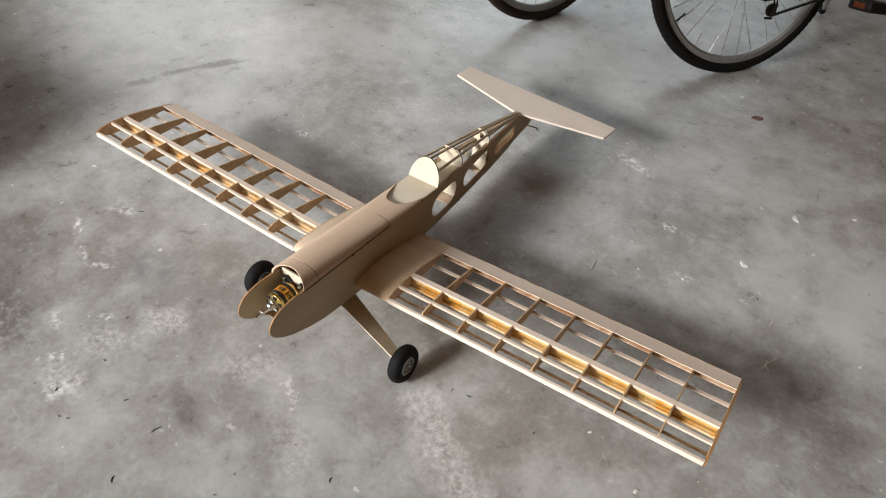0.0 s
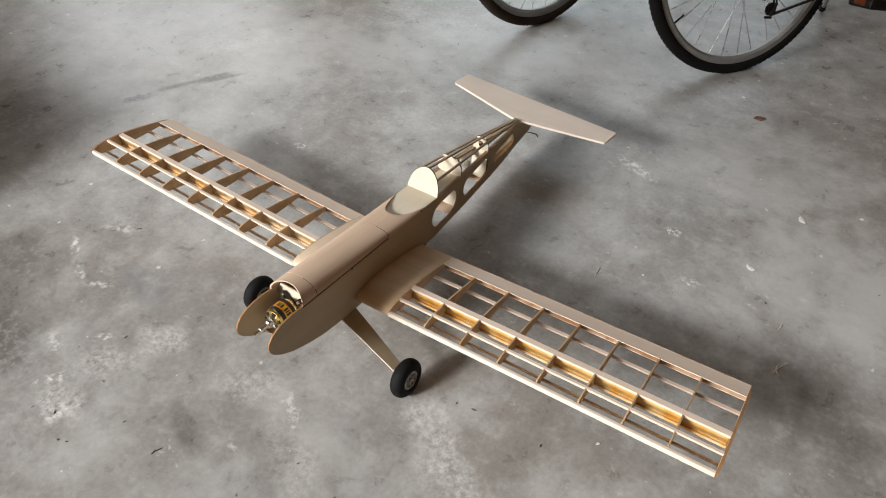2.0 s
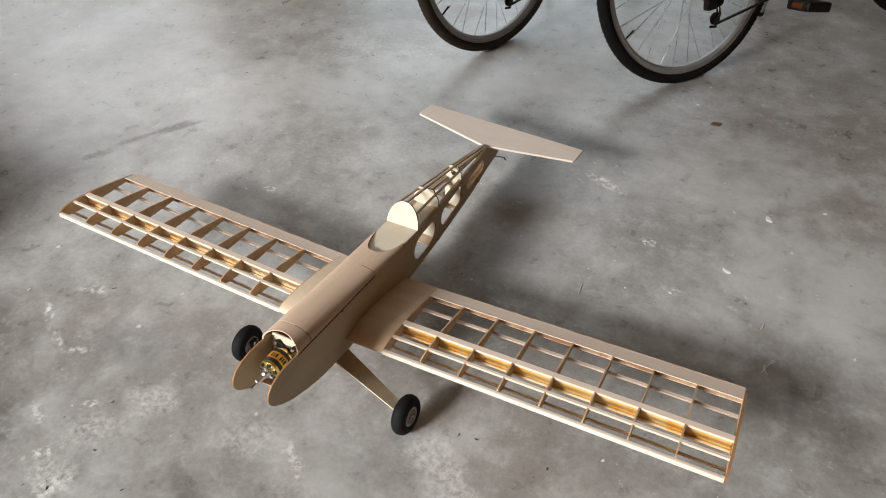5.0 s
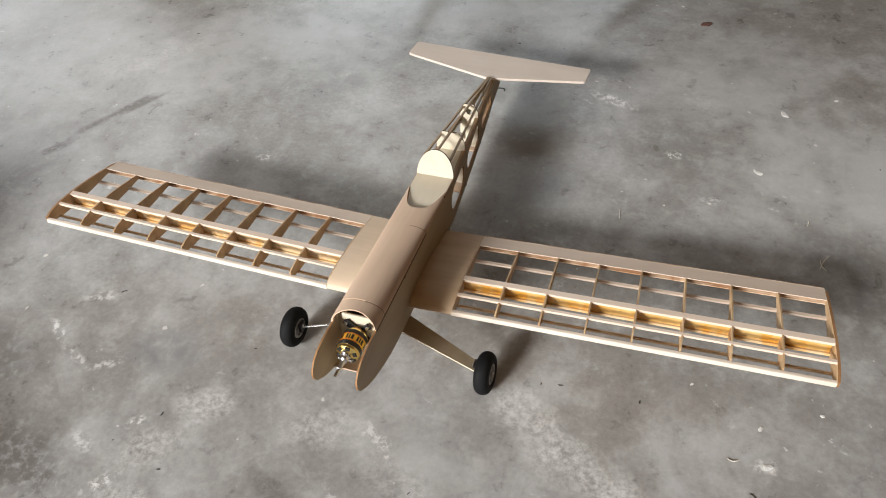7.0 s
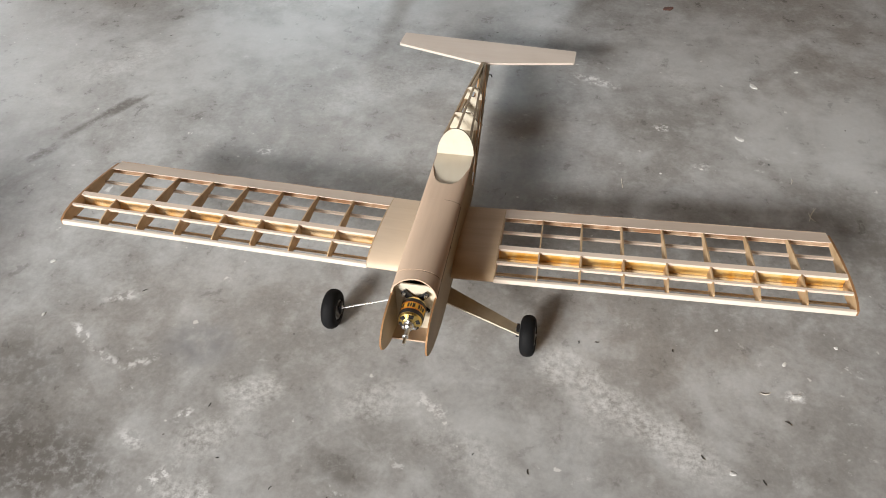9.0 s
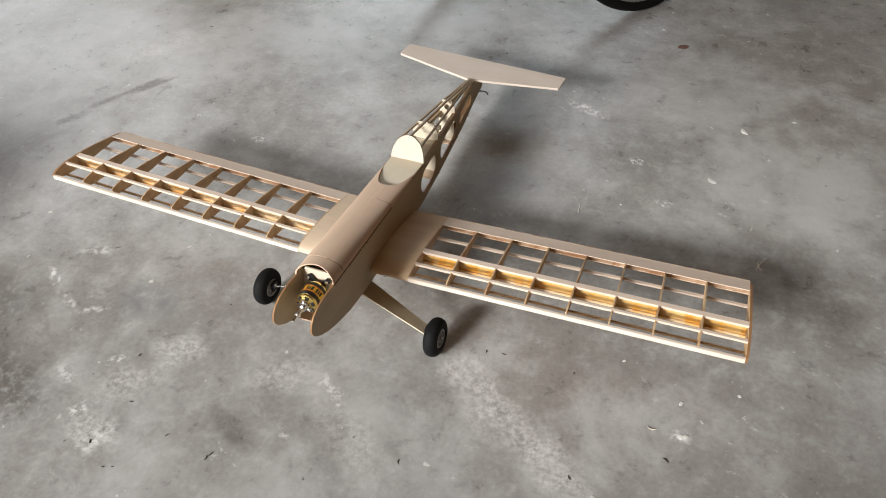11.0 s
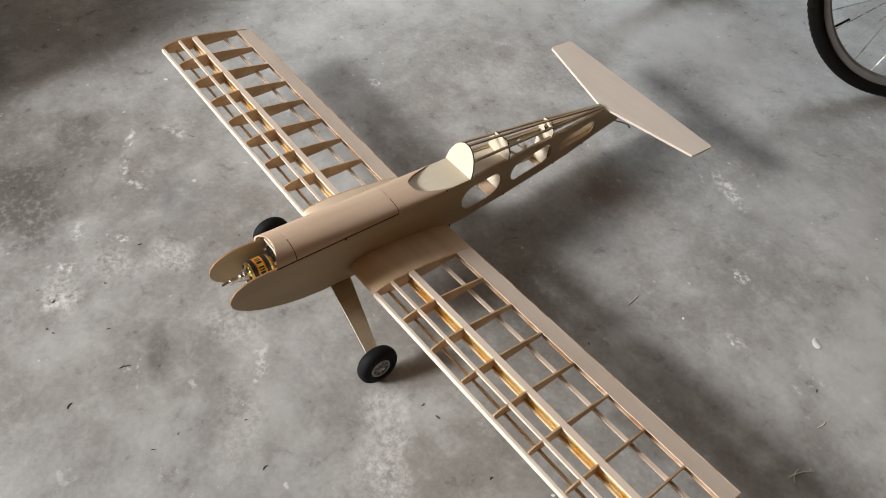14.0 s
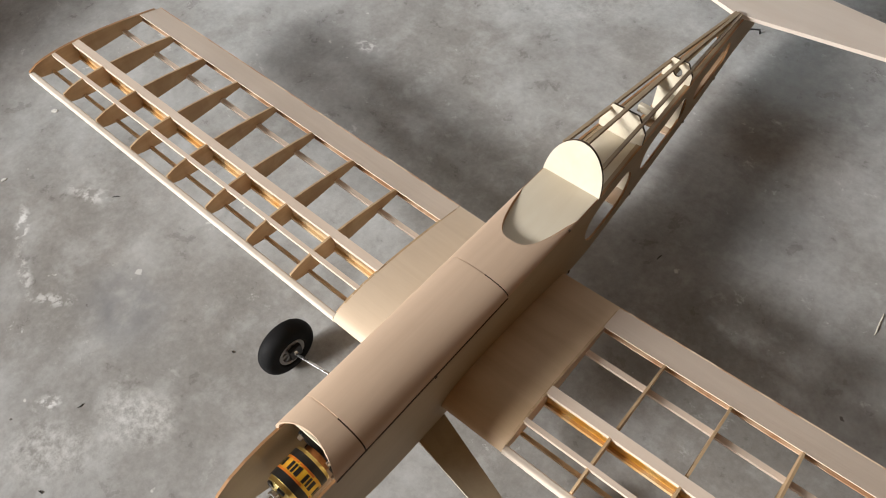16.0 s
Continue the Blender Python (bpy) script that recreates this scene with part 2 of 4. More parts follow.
def box(bm, x0, x1, y0, y1, z0, z1, bevel=0.0, move=None):
    vs = bmesh.ops.create_cube(bm, size=1.0)["verts"]
    for v in vs:
        v.co = ((v.co.x + 0.5) * (x1 - x0) + x0, (v.co.y + 0.5) * (y1 - y0) + y0, (v.co.z + 0.5) * (z1 - z0) + z0)
    if bevel:
        es = list({e for v in vs for e in v.link_edges})
        vs = bmesh.ops.bevel(bm, geom=es, offset=bevel, segments=2, affect="EDGES", profile=0.6)["verts"]
    if move:
        for v in vs:
            v.co = move @ v.co
    return vs


def plate(outline, holes, place, cuts=()):
    """A cut board: outline and holes in (u, v); place(u, v, side) gives the point on either face. Rim faces take material 1."""
    flat = bmesh.new()
    for loop in (outline, *holes):
        vs = [flat.verts.new((u, v, 0)) for u, v in loop]
        for a, c in zip(vs, vs[1:] + vs[:1]):
            flat.edges.new((a, c))
    bmesh.ops.triangle_fill(flat, edges=flat.edges, use_beauty=True)
    for u in cuts:
        bmesh.ops.bisect_plane(flat, geom=[*flat.verts, *flat.edges, *flat.faces], plane_co=(u, 0, 0), plane_no=(1, 0, 0))
    flat.verts.index_update()
    bm = bmesh.new()
    sides = [[bm.verts.new(place(v.co.x, v.co.y, s)) for v in flat.verts] for s in (0, 1)]
    for f in flat.faces:
        ids = [v.index for v in f.verts]
        bm.faces.new([sides[0][i] for i in ids])
        bm.faces.new([sides[1][i] for i in reversed(ids)])
    for e in flat.edges:
        if len(e.link_faces) == 1:
            a, c = e.verts[0].index, e.verts[1].index
            bm.faces.new((sides[0][a], sides[0][c], sides[1][c], sides[1][a])).material_index = 1
    flat.free()
    return bm


def loft(rings, closed=True, caps=True):
    """A skin over rings of equal length."""
    bm = bmesh.new()
    vs = [[bm.verts.new(p) for p in r] for r in rings]
    k = len(rings[0])
    for a, c in zip(vs, vs[1:]):
        for i in range(k if closed else k - 1):
            j = (i + 1) % k
            bm.faces.new((a[i], a[j], c[j], c[i]))
    if caps and closed:
        bm.faces.new(vs[0][::-1])
        bm.faces.new(vs[-1])
    return bm


def tube(bm, points, radius, sides=8, closed=False):
    """A round bar along points; radius may be one number or one a point."""
    pts = [Vector(p) for p in points]
    rings, m = [], len(pts)
    for i, p in enumerate(pts):
        a = pts[(i - 1) % m] if closed or i else p
        c = pts[(i + 1) % m] if closed or i < m - 1 else p
        q = (c - a).to_track_quat("Z", "Y")
        r = radius[i] if isinstance(radius, (list, tuple)) else radius
        rings.append([bm.verts.new(p + q @ Vector((r * math.cos(k * math.tau / sides), r * math.sin(k * math.tau / sides), 0))) for k in range(sides)])
    for a, c in zip(rings, rings[1:] + (rings[:1] if closed else [])):
        for k in range(sides):
            bm.faces.new((a[k], a[(k + 1) % sides], c[(k + 1) % sides], c[k]))
    if not closed:
        bm.faces.new(rings[0][::-1])
        bm.faces.new(rings[-1])
    return bm


def lathe(bm, profile, axis="x", sides=48, centre=(0, 0, 0)):
    """A turned body: profile of (along the axis, radius)."""
    c = Vector(centre)
    rings = []
    for s, r in profile:
        ring = []
        for k in range(sides):
            a = k * math.tau / sides
            u, v = r * math.cos(a), r * math.sin(a)
            ring.append(bm.verts.new(c + Vector({"x": (s, u, v), "y": (u, s, v), "z": (u, v, s)}[axis])))
        rings.append(ring)
    for a, d in zip(rings, rings[1:]):
        for k in range(sides):
            bm.faces.new((a[k], a[(k + 1) % sides], d[(k + 1) % sides], d[k]))
    if profile[0][1] > 0 and profile[0] != profile[-1]:
        bm.faces.new(rings[0][::-1])
        bm.faces.new(rings[-1])
    return bm


def arc(cx, cy, rx, ry, a0, a1, steps):
    return [(cx + rx * math.cos(radians(a0 + (a1 - a0) * i / steps)), cy + ry * math.sin(radians(a0 + (a1 - a0) * i / steps))) for i in range(steps + 1)]


# ---- the garage: the slab, with unseen walls and ceiling added around it ----
def slab(name, x0, x1, y0, y1, z0, z1, mat, label, category):
    bm = bmesh.new()
    box(bm, x0, x1, y0, y1, z0, z1)
    return tagged(part(name, bm, mat), label, category, kind="structure")


slab("floor", WEST - 6, EAST + 0.2, SOUTH - 6, NORTH + 0.2, -0.12, 0.0, CONCRETE, "worn grey concrete garage floor with pale stains", "floor")
slab("ceiling", WEST - 0.2, EAST + 0.2, SOUTH - 0.2, NORTH + 0.2, TOP, TOP + 0.15, PLASTER, "plain unseen brown ceiling added to close the garage", "ceiling")
slab("wall_east", EAST, EAST + 0.2, SOUTH, NORTH, 0.0, TOP, PLASTER, "plain unseen brown wall added to close the garage", "wall")


def wall_with_openings(name, along, at, lo, hi, gaps):
    """A thick wall with openings given as (from, to, sill, head)."""
    bm = bmesh.new()
    edges = [lo] + [v for g in gaps for v in g[:2]] + [hi]
    runs = [(edges[k], edges[k + 1], 0, TOP) for k in range(0, len(edges), 2)]
    for a, c, sill, head in gaps:
        runs += [(a, c, head, TOP)] + ([(a, c, 0, sill)] if sill else [])
    for a, c, z0, z1 in runs:
        if along == "y":
            box(bm, at - 0.2, at, a, c, z0, z1)
        else:
            box(bm, a, c, at - 0.2, at, z0, z1)
    return tagged(part(name, bm, PLASTER), "unseen brown wall with openings added to let light in", "wall", kind="structure")


# openings are unseen, placed and trimmed to steer light over the floor
wall_with_openings("wall_west", "y", WEST, SOUTH, NORTH, [(1.5, 3.3, 0.0, 2.3)])
wall_with_openings("wall_south", "x", SOUTH, WEST - 0.2, EAST + 0.2, [(-3.5, -0.35, 0.0, 2.65)])
wall_with_openings("wall_north", "x", NORTH + 0.2, WEST - 0.2, EAST + 0.2, [(-2.5, 0.3, 0.3, 2.75)])

# ---- the model aeroplane: built in its own axes (x across, y aft, z up), then pitched nose-up on its wheels ----
plane = tagged(new("model_airplane"), "uncovered balsa and plywood model airplane standing on concrete", "model airplane")
plane.matrix_world = pose(0, -0.056, 0, -6.8, 0, 0)
plane.empty_display_size = 0.1
OFF = 0.003          # the fuselage sits a little to one side of the wing's middle
DECK = 0.218
HALF = 0.0395


def half_width(y):
    return HALF if y < 0.33 else max(0.0075, HALF - (y - 0.33) * (HALF - 0.0075) / 0.45)


def middle(y):
    """The fuselage's middle line, which strays a little towards the tail."""
    return OFF + max(0.0, y - 0.33) * 0.007


SIDE_OUTLINE = [(-0.108, 0.2185), (-0.128, 0.2195), (-0.148, 0.2185), (-0.168, 0.2145), (-0.184, 0.2065), (-0.1935, 0.195), (-0.1965, 0.183), (-0.194, 0.172), (-0.186, 0.161), (-0.166, 0.1455),
                (-0.139, 0.1315), (-0.098, 0.118), (-0.06, 0.109), (-0.02, 0.105), (0.05, 0.103), (0.2, 0.107), (0.285, 0.111), (0.372, 0.116), (0.44, 0.117), (0.527, 0.122), (0.65, 0.131),
                (0.753, 0.147), (0.824, 0.16), (0.832, 0.17), (0.832, 0.2085), (0.76, 0.2105), (0.602, 0.213), (0.326, 0.2185)]


def slot(y0, y1, z0, z1, rise, n=9):
    """A rounded lightening hole whose ends are half rounds; rise: how much its axis climbs."""
    ry = min((z1 - z0) / 2, (y1 - y0) / 2)
    mid = (z0 + z1) / 2
    right = arc(y1 - ry, mid + rise, ry, ry, -90, 90, n)
    left = arc(y0 + ry, mid - rise, ry, ry, 90, 270, n)
    return right + left


HOLES = [slot(0.309, 0.422, 0.135, 0.196, 0.0), slot(0.452, 0.581, 0.146, 0.195, 0.003), slot(0.612, 0.728, 0.157, 0.192, 0.004)]


def side_panel(sign):
    def place(y, z, s):
        return (middle(y) + sign * (half_width(y) - (0.0 if s == 0 else 0.003)), y, z)
    bm = plate(SIDE_OUTLINE, HOLES, place, (0.25, 0.33, 0.5))
    for f in bm.faces:          # inner face made paler, in place of light falling inside
        c = f.calc_center_median()
        if f.material_index == 0 and c.y > 0.25 and abs(c.x - middle(c.y)) < half_width(c.y) - 0.0015:
            f.material_index = 2
    return part("fuselage_side", bm, [SIDE, EDGE, PLY], plane, "tan plywood side with three lightening holes")


for sgn in (-1, 1):
    side_panel(sgn)

# floor of the fuselage between the sides
rows = []
for y, z in [(-0.132, 0.1305), (-0.11, 0.1225), (-0.09, 0.117), (-0.06, 0.110), (-0.02, 0.106), (0.05, 0.104), (0.2, 0.1065), (0.295, 0.1095)]:
    w = half_width(y) - 0.0032
    c = middle(y)
    rows.append([(c - w, y, z), (c + w, y, z), (c + w, y, z + 0.003), (c - w, y, z + 0.003)])
part("bottom_sheet", loft(rows), BALSA_SHEET, plane)
for stretch in ([(0.41, 0.1165), (0.425, 0.1175), (0.446, 0.1185)], [(0.562, 0.1255), (0.6, 0.1285), (0.65, 0.132), (0.753, 0.148), (0.82, 0.16)]):
    rows = []
    for y, z in stretch:
        w, c = half_width(y) - 0.0032, middle(y)
        rows.append([(c - w, y, z), (c + w, y, z), (c + w, y, z + 0.003), (c - w, y, z + 0.003)])
    part("bottom_sheet", loft(rows), BALSA_SHEET, plane)


def crown(y):
    """Height of the curved top above the deck."""
    return 0.027 - (y + 0.108) * 0.055


def top_section(y, thick, lift=0.0, n=18):
    h, w = crown(y) + lift, half_width(y) + 0.0004
    outer = [(OFF + w * math.cos(a), y, DECK + max(0.0, h * math.sin(a) ** 0.8)) for a in [math.pi * i / n for i in range(n + 1)]]
    inner = [(OFF + (w - thick) * math.cos(a), y, DECK - thick * 0.4 + max(0.0, (h - thick * 0.6) * math.sin(a) ** 0.8)) for a in [math.pi * i / n for i in range(n, -1, -1)]]
    return outer + inner


def steps(a, c, n):
    return [a + (c - a) * i / n for i in range(n + 1)]


nose_rings = []
for i, y in enumerate(steps(-0.108, -0.0703, 6)):
    k = 1 - i / 6
    nose_rings.append([(x, yy + 0.013 * k * max(0.0, 1 - ((x - OFF) / HALF) ** 2), z) for x, yy, z in top_section(y, 0.0025)])
part("nose_top", loft(nose_rings), [BALSA_SHEET], plane, smooth=True)
for sgn in (-1, 1):
    bm = bmesh.new()
    box(bm, OFF + sgn * (HALF + 0.0004) - 0.0006, OFF + sgn * (HALF + 0.0004) + 0.0004, -0.1075, 0.147, DECK - 0.0026, DECK + 0.0004)
    part("hatch_seam", bm, BURNT, plane, "dark scorched seam line")
for y in (-0.0695, 0.1476):
    n = 24
    for name, a0, a1, wood_used in (("hatch_seam", 0.0, 1.38, BURNT), ("hatch_joint", 1.38, math.pi, BALSA_SHEET)):
        ring = []
        for i in range(n + 1):
            a = a0 + (a1 - a0) * i / n
            z = DECK + max(0.0, (crown(y) - 0.0002) * max(0.0, math.sin(a)) ** 0.8)
            ring.append([(OFF + HALF * math.cos(a), y + s, z - d) for s, d in ((-0.0009, 0), (0.0009, 0), (0.0009, 0.002), (-0.0009, 0.002))])
        part(name, loft(ring), wood_used, plane)
part("hatch_cover", loft([top_section(y, 0.0025, 0.0004) for y in steps(-0.0687, 0.1468, 10)]), [BALSA_SHEET], plane, "curved pinkish balsa hatch cover", smooth=True)


def cockpit_skin():
    """The curved top behind the hatch; its rear edge is cut back in a deep U for the cockpit."""
    bm = bmesh.new()
    n, m = 28, 12
    outer, inner = [], []
    for i in range(n + 1):
        a = math.pi * i / n
        c = math.cos(a)
        end = 0.204 + 0.081 * abs(c) ** 3.0
        ro, ri = [], []
        for j in range(m + 1):
            y = 0.1484 + (end - 0.1484) * j / m
            h, w = crown(y), half_width(y) + 0.0004
            ro.append(bm.verts.new((OFF + w * c, y, DECK + max(0, h * math.sin(a) ** 0.8))))
            ri.append(bm.verts.new((OFF + (w - 0.0025) * c, y, DECK - 0.001 + max(0, (h - 0.0015) * math.sin(a) ** 0.8))))
        outer.append(ro)
        inner.append(ri)
    for i in range(n):
        for j in range(m):
            bm.faces.new((outer[i][j], outer[i + 1][j], outer[i + 1][j + 1], outer[i][j + 1]))
            bm.faces.new((inner[i][j], inner[i][j + 1], inner[i + 1][j + 1], inner[i + 1][j]))
        bm.faces.new((outer[i][m], outer[i + 1][m], inner[i + 1][m], inner[i][m])).material_index = 1
        bm.faces.new((outer[i][0], inner[i][0], inner[i + 1][0], outer[i + 1][0]))
    return bm


part("cockpit_skin", cockpit_skin(), [BALSA_SHEET, EDGE], plane, smooth=True)
bm = bmesh.new()
box(bm, OFF - HALF + 0.0012, OFF + HALF - 0.0012, 0.182, 0.327, DECK - 0.0015, DECK + 0.0015)
part("cockpit_floor", bm, PLY, plane, "cream plywood cockpit floor")


def former(y, width, height, lean, hole=None, depth=0.0, thick=0.003, shoulder=None):
    """A round-topped bulkhead standing on the deck, leaning aft."""
    k = math.tan(radians(lean))
    out = [(-width, -depth), *[(-u, v) for u, v in arc(0, 0, width, height, 0, 180, 22)], (width, -depth)][::-1] if depth else arc(0, 0, width, height, 0, 180, 24)
    if shoulder:        # straight-cut top with clipped corners
        out = [(-width, -depth), (width, -depth), (width, shoulder[1]), (shoulder[0], height), (-shoulder[0], height), (-width, shoulder[1])]
    holes = [hole] if hole else []
    def place(u, v, s):
        return (middle(y) + u, y + v * k + s * thick, DECK + v)
    return part("former", plate(out, holes, place), [PLY, BURNT], plane, "cream plywood bulkhead with a scorched edge")


former(0.3225, 0.0395, 0.056, 15)
former(0.432, 0.0315, 0.0395, 0, None, 0.09, shoulder=(0.018, 0.017))
former(0.571, 0.021, 0.028, 0, arc(0, 0.009, 0.0065, 0.0075, 0, 345, 14), 0.085, shoulder=(0.011, 0.011))
deck_row = []
for y in (0.3275, 0.36, 0.395, 0.4315):
    w = half_width(y) - 0.0032
    deck_row.append([(middle(y) - w, y, DECK - 0.007), (middle(y) + w, y, DECK - 0.007), (middle(y) + w, y, DECK - 0.0045), (middle(y) - w, y, DECK - 0.0045)])
part("rear_deck", loft(deck_row), PLY, plane, "cream plywood deck behind the cockpit")
bm = bmesh.new()
tube(bm, [(OFF - 0.024, 0.455, 0.205), (OFF - 0.016, 0.545, 0.14)], 0.003, 6)
part("diagonal_brace", bm, RIB, plane)
bm = bmesh.new()
box(bm, OFF - 0.012, OFF + 0.012, 0.50, 0.507, 0.2, 0.212, 0.001)
part("tail_crosspiece", bm, PLY, plane)


def stringer(points, size=0.0042):
    rings = []
    for x, y, z in points:
        h = size / 2
        rings.append([(x - h, y, z - h), (x + h, y, z - h), (x + h, y, z + h), (x - h, y, z + h)])
    part("stringer", loft(rings), STRINGER, plane, "thin grey-brown wooden stringer")


for deg in (41, 87, 132):
    ca, sa = math.cos(radians(deg)), math.sin(radians(deg))
    stringer([(middle(y) + ca * w, y, DECK + sa * h) for y, w, h in ((0.3268 + 0.0146 * sa, 0.0385, 0.054), (0.432, 0.0312, 0.0435), (0.571, 0.0208, 0.0275), (0.752, 0.0055, 0.001))])
# deck longerons along the upper edge of the sides
for sgn in (-1, 1):
    stringer([(middle(y) + sgn * (half_width(y) - 0.0055), y, DECK - 0.004 - max(0, y - 0.33) * 0.013) for y in (0.332, 0.45, 0.6, 0.75)], 0.005)

# scorched tabs left along the seams of the right side
for y, z, h in ((0.030, DECK - 0.0035, 0.005), (0.285, 0.1125, 0.005), (0.44, 0.119, 0.004), (0.60, 0.128, 0.004), (0.70, 0.139, 0.004), (0.262, DECK + 0.001, 0.003)):
    bm = bmesh.new()
    box(bm, middle(y) + half_width(y) - 0.001, middle(y) + half_width(y) + 0.0012, y - 0.0014, y + 0.0014, z - h / 2, z + h / 2, 0.0003)
    part("tab", bm, BURNT, plane)

# firewall and motor
def firewall_place(u, v, s):
    return (OFF + u, -0.088 + s * 0.004, v)


part("firewall", plate([(-0.0362, 0.115), (0.0362, 0.115), (0.0362, 0.216), (0.026, 0.2235), (-0.026, 0.2235), (-0.0362, 0.216)][::-1], [], firewall_place), [PLY, EDGE], plane, "cream plywood firewall")
bm = bmesh.new()
box(bm, OFF - 0.025, OFF + 0.025, -0.096, -0.0925, 0.2265, 0.2315, 0.0008)
part("nose_crosspiece", bm, PLY, plane)

MZ = 0.190
motor = bmesh.new()
lathe(motor, [(-0.139, 0.006), (-0.139, 0.0205), (-0.1375, 0.0212), (-0.105, 0.0212), (-0.1035, 0.0205), (-0.1035, 0.006)], "y", 48, (OFF, 0, MZ))
motor = part("motor", motor, GOLD, plane, "gold and black brushless motor with a yellow label", smooth=True)
for name, y0, y1, r, mat in (("black_band", -0.1385, -0.1305, 0.0216, INK), ("label_band", -0.1305, -0.1145, 0.0214, YELLOW), ("black_band", -0.1145, -0.107, 0.0216, INK)):
    bm = bmesh.new()
    lathe(bm, [(y0, r - 0.001), (y0, r), (y1, r), (y1, r - 0.001)], "y", 48, (OFF, 0, MZ))
    part(name, bm, mat, motor, smooth=True)


def band_patch(y0, y1, a0, a1, r, mat, name):
    """A curved printed patch lying on the label band."""
    bm = bmesh.new()
    k = 6
    ra = [[(OFF + rr * math.sin(a), y, MZ + rr * math.cos(a)) for y in (y0, y1)] for rr in (r, r - 0.0008) for a in [radians(a0 + (a1 - a0) * i / k) for i in range(k + 1)]]
    vs = [[bm.verts.new(p) for p in q] for q in ra]
    for i in range(k):
        bm.faces.new((vs[i][0], vs[i + 1][0], vs[i + 1][1], vs[i][1]))
    part(name, bm, mat, motor)


for c in range(7):
    a = c * 51 - 20
    for s0, s1, t0, t1 in ((0, 9, -0.1272, -0.1178), (13, 20, -0.1272, -0.1178), (24, 36, -0.1272, -0.1178)):
        band_patch(t0, t1, a + s0, a + s1, 0.0217, INK, "label_bar")
    if c % 2 == 0:
        band_patch(-0.1303, -0.1284, a, a + 60, 0.0216, ORANGE, "label_flame")
        band_patch(-0.1168, -0.1147, a + 20, a + 70, 0.0216, ORANGE, "label_flame")
# front bell, black blocks painted in for its shaded openings, collet and shaft
bm = bmesh.new()
lathe(bm, [(-0.139, 0.0205), (-0.143, 0.0195), (-0.1475, 0.0085), (-0.1475, 0.004)], "y", 40, (OFF, 0, MZ))
part("front_bell", bm, GOLD, motor, smooth=True)
for k in range(6):
    a = k * math.tau / 6 + 0.3
    bm = bmesh.new()
    m = Matrix.Translation((OFF + 0.0148 * math.cos(a), -0.1440, MZ + 0.0148 * math.sin(a))) @ Matrix.Rotation(-a, 4, "Y")
    box(bm, -0.0032, 0.0032, -0.0022, 0.0016, -0.0042, 0.0042, 0.0008, m)
    part("vent", bm, INK, motor)
bm = bmesh.new()
lathe(bm, [(-0.147, 0.0095), (-0.151, 0.0095), (-0.152, 0.0075), (-0.158, 0.007), (-0.160, 0.0042), (-0.172, 0.004), (-0.173, 0.0055), (-0.177, 0.0055), (-0.178, 0.0028), (-0.191, 0.0026), (-0.193, 0.0012)], "y", 20, (OFF, 0, MZ))
part("prop_adapter", bm, STEEL, motor, "bright steel prop adapter", smooth=True)
for k in range(3):
    a = k * math.tau / 3 + 0.5
    bm = bmesh.new()
    m = Matrix.Translation((OFF, -0.1495, MZ)) @ Matrix.Rotation(a, 4, "Y")
    box(bm, 0.006, 0.0135, -0.0025, 0.0025, -0.003, 0.003, 0.0008, m)
    part("adapter_arm", bm, STEEL, motor)
for k in range(4):
    a = k * math.pi / 2 + math.pi / 4
    bm = bmesh.new()
    m = Matrix.Translation((OFF, -0.094, MZ)) @ Matrix.Rotation(-a, 4, "Y")
    box(bm, 0.004, 0.031, -0.003, 0.003, -0.005, 0.005, 0.0015, m)
    part("mount_arm", bm, DARK_METAL, motor)
    bm = bmesh.new()
    c = Vector((OFF + 0.027 * math.cos(a), 0, MZ + 0.027 * math.sin(a)))
    lathe(bm, [(-0.101, 0.0), (-0.101, 0.0026), (-0.0965, 0.003), (-0.0965, 0.0045)], "y", 14, c)
    part("bolt", bm, STEEL, motor, smooth=True)
bm = bmesh.new()
lathe(bm, [(-0.104, 0.012), (-0.104, 0.015), (-0.097, 0.015), (-0.097, 0.012)], "y", 30, (OFF, 0, MZ))
part("winding", bm, COPPER, motor, smooth=True)

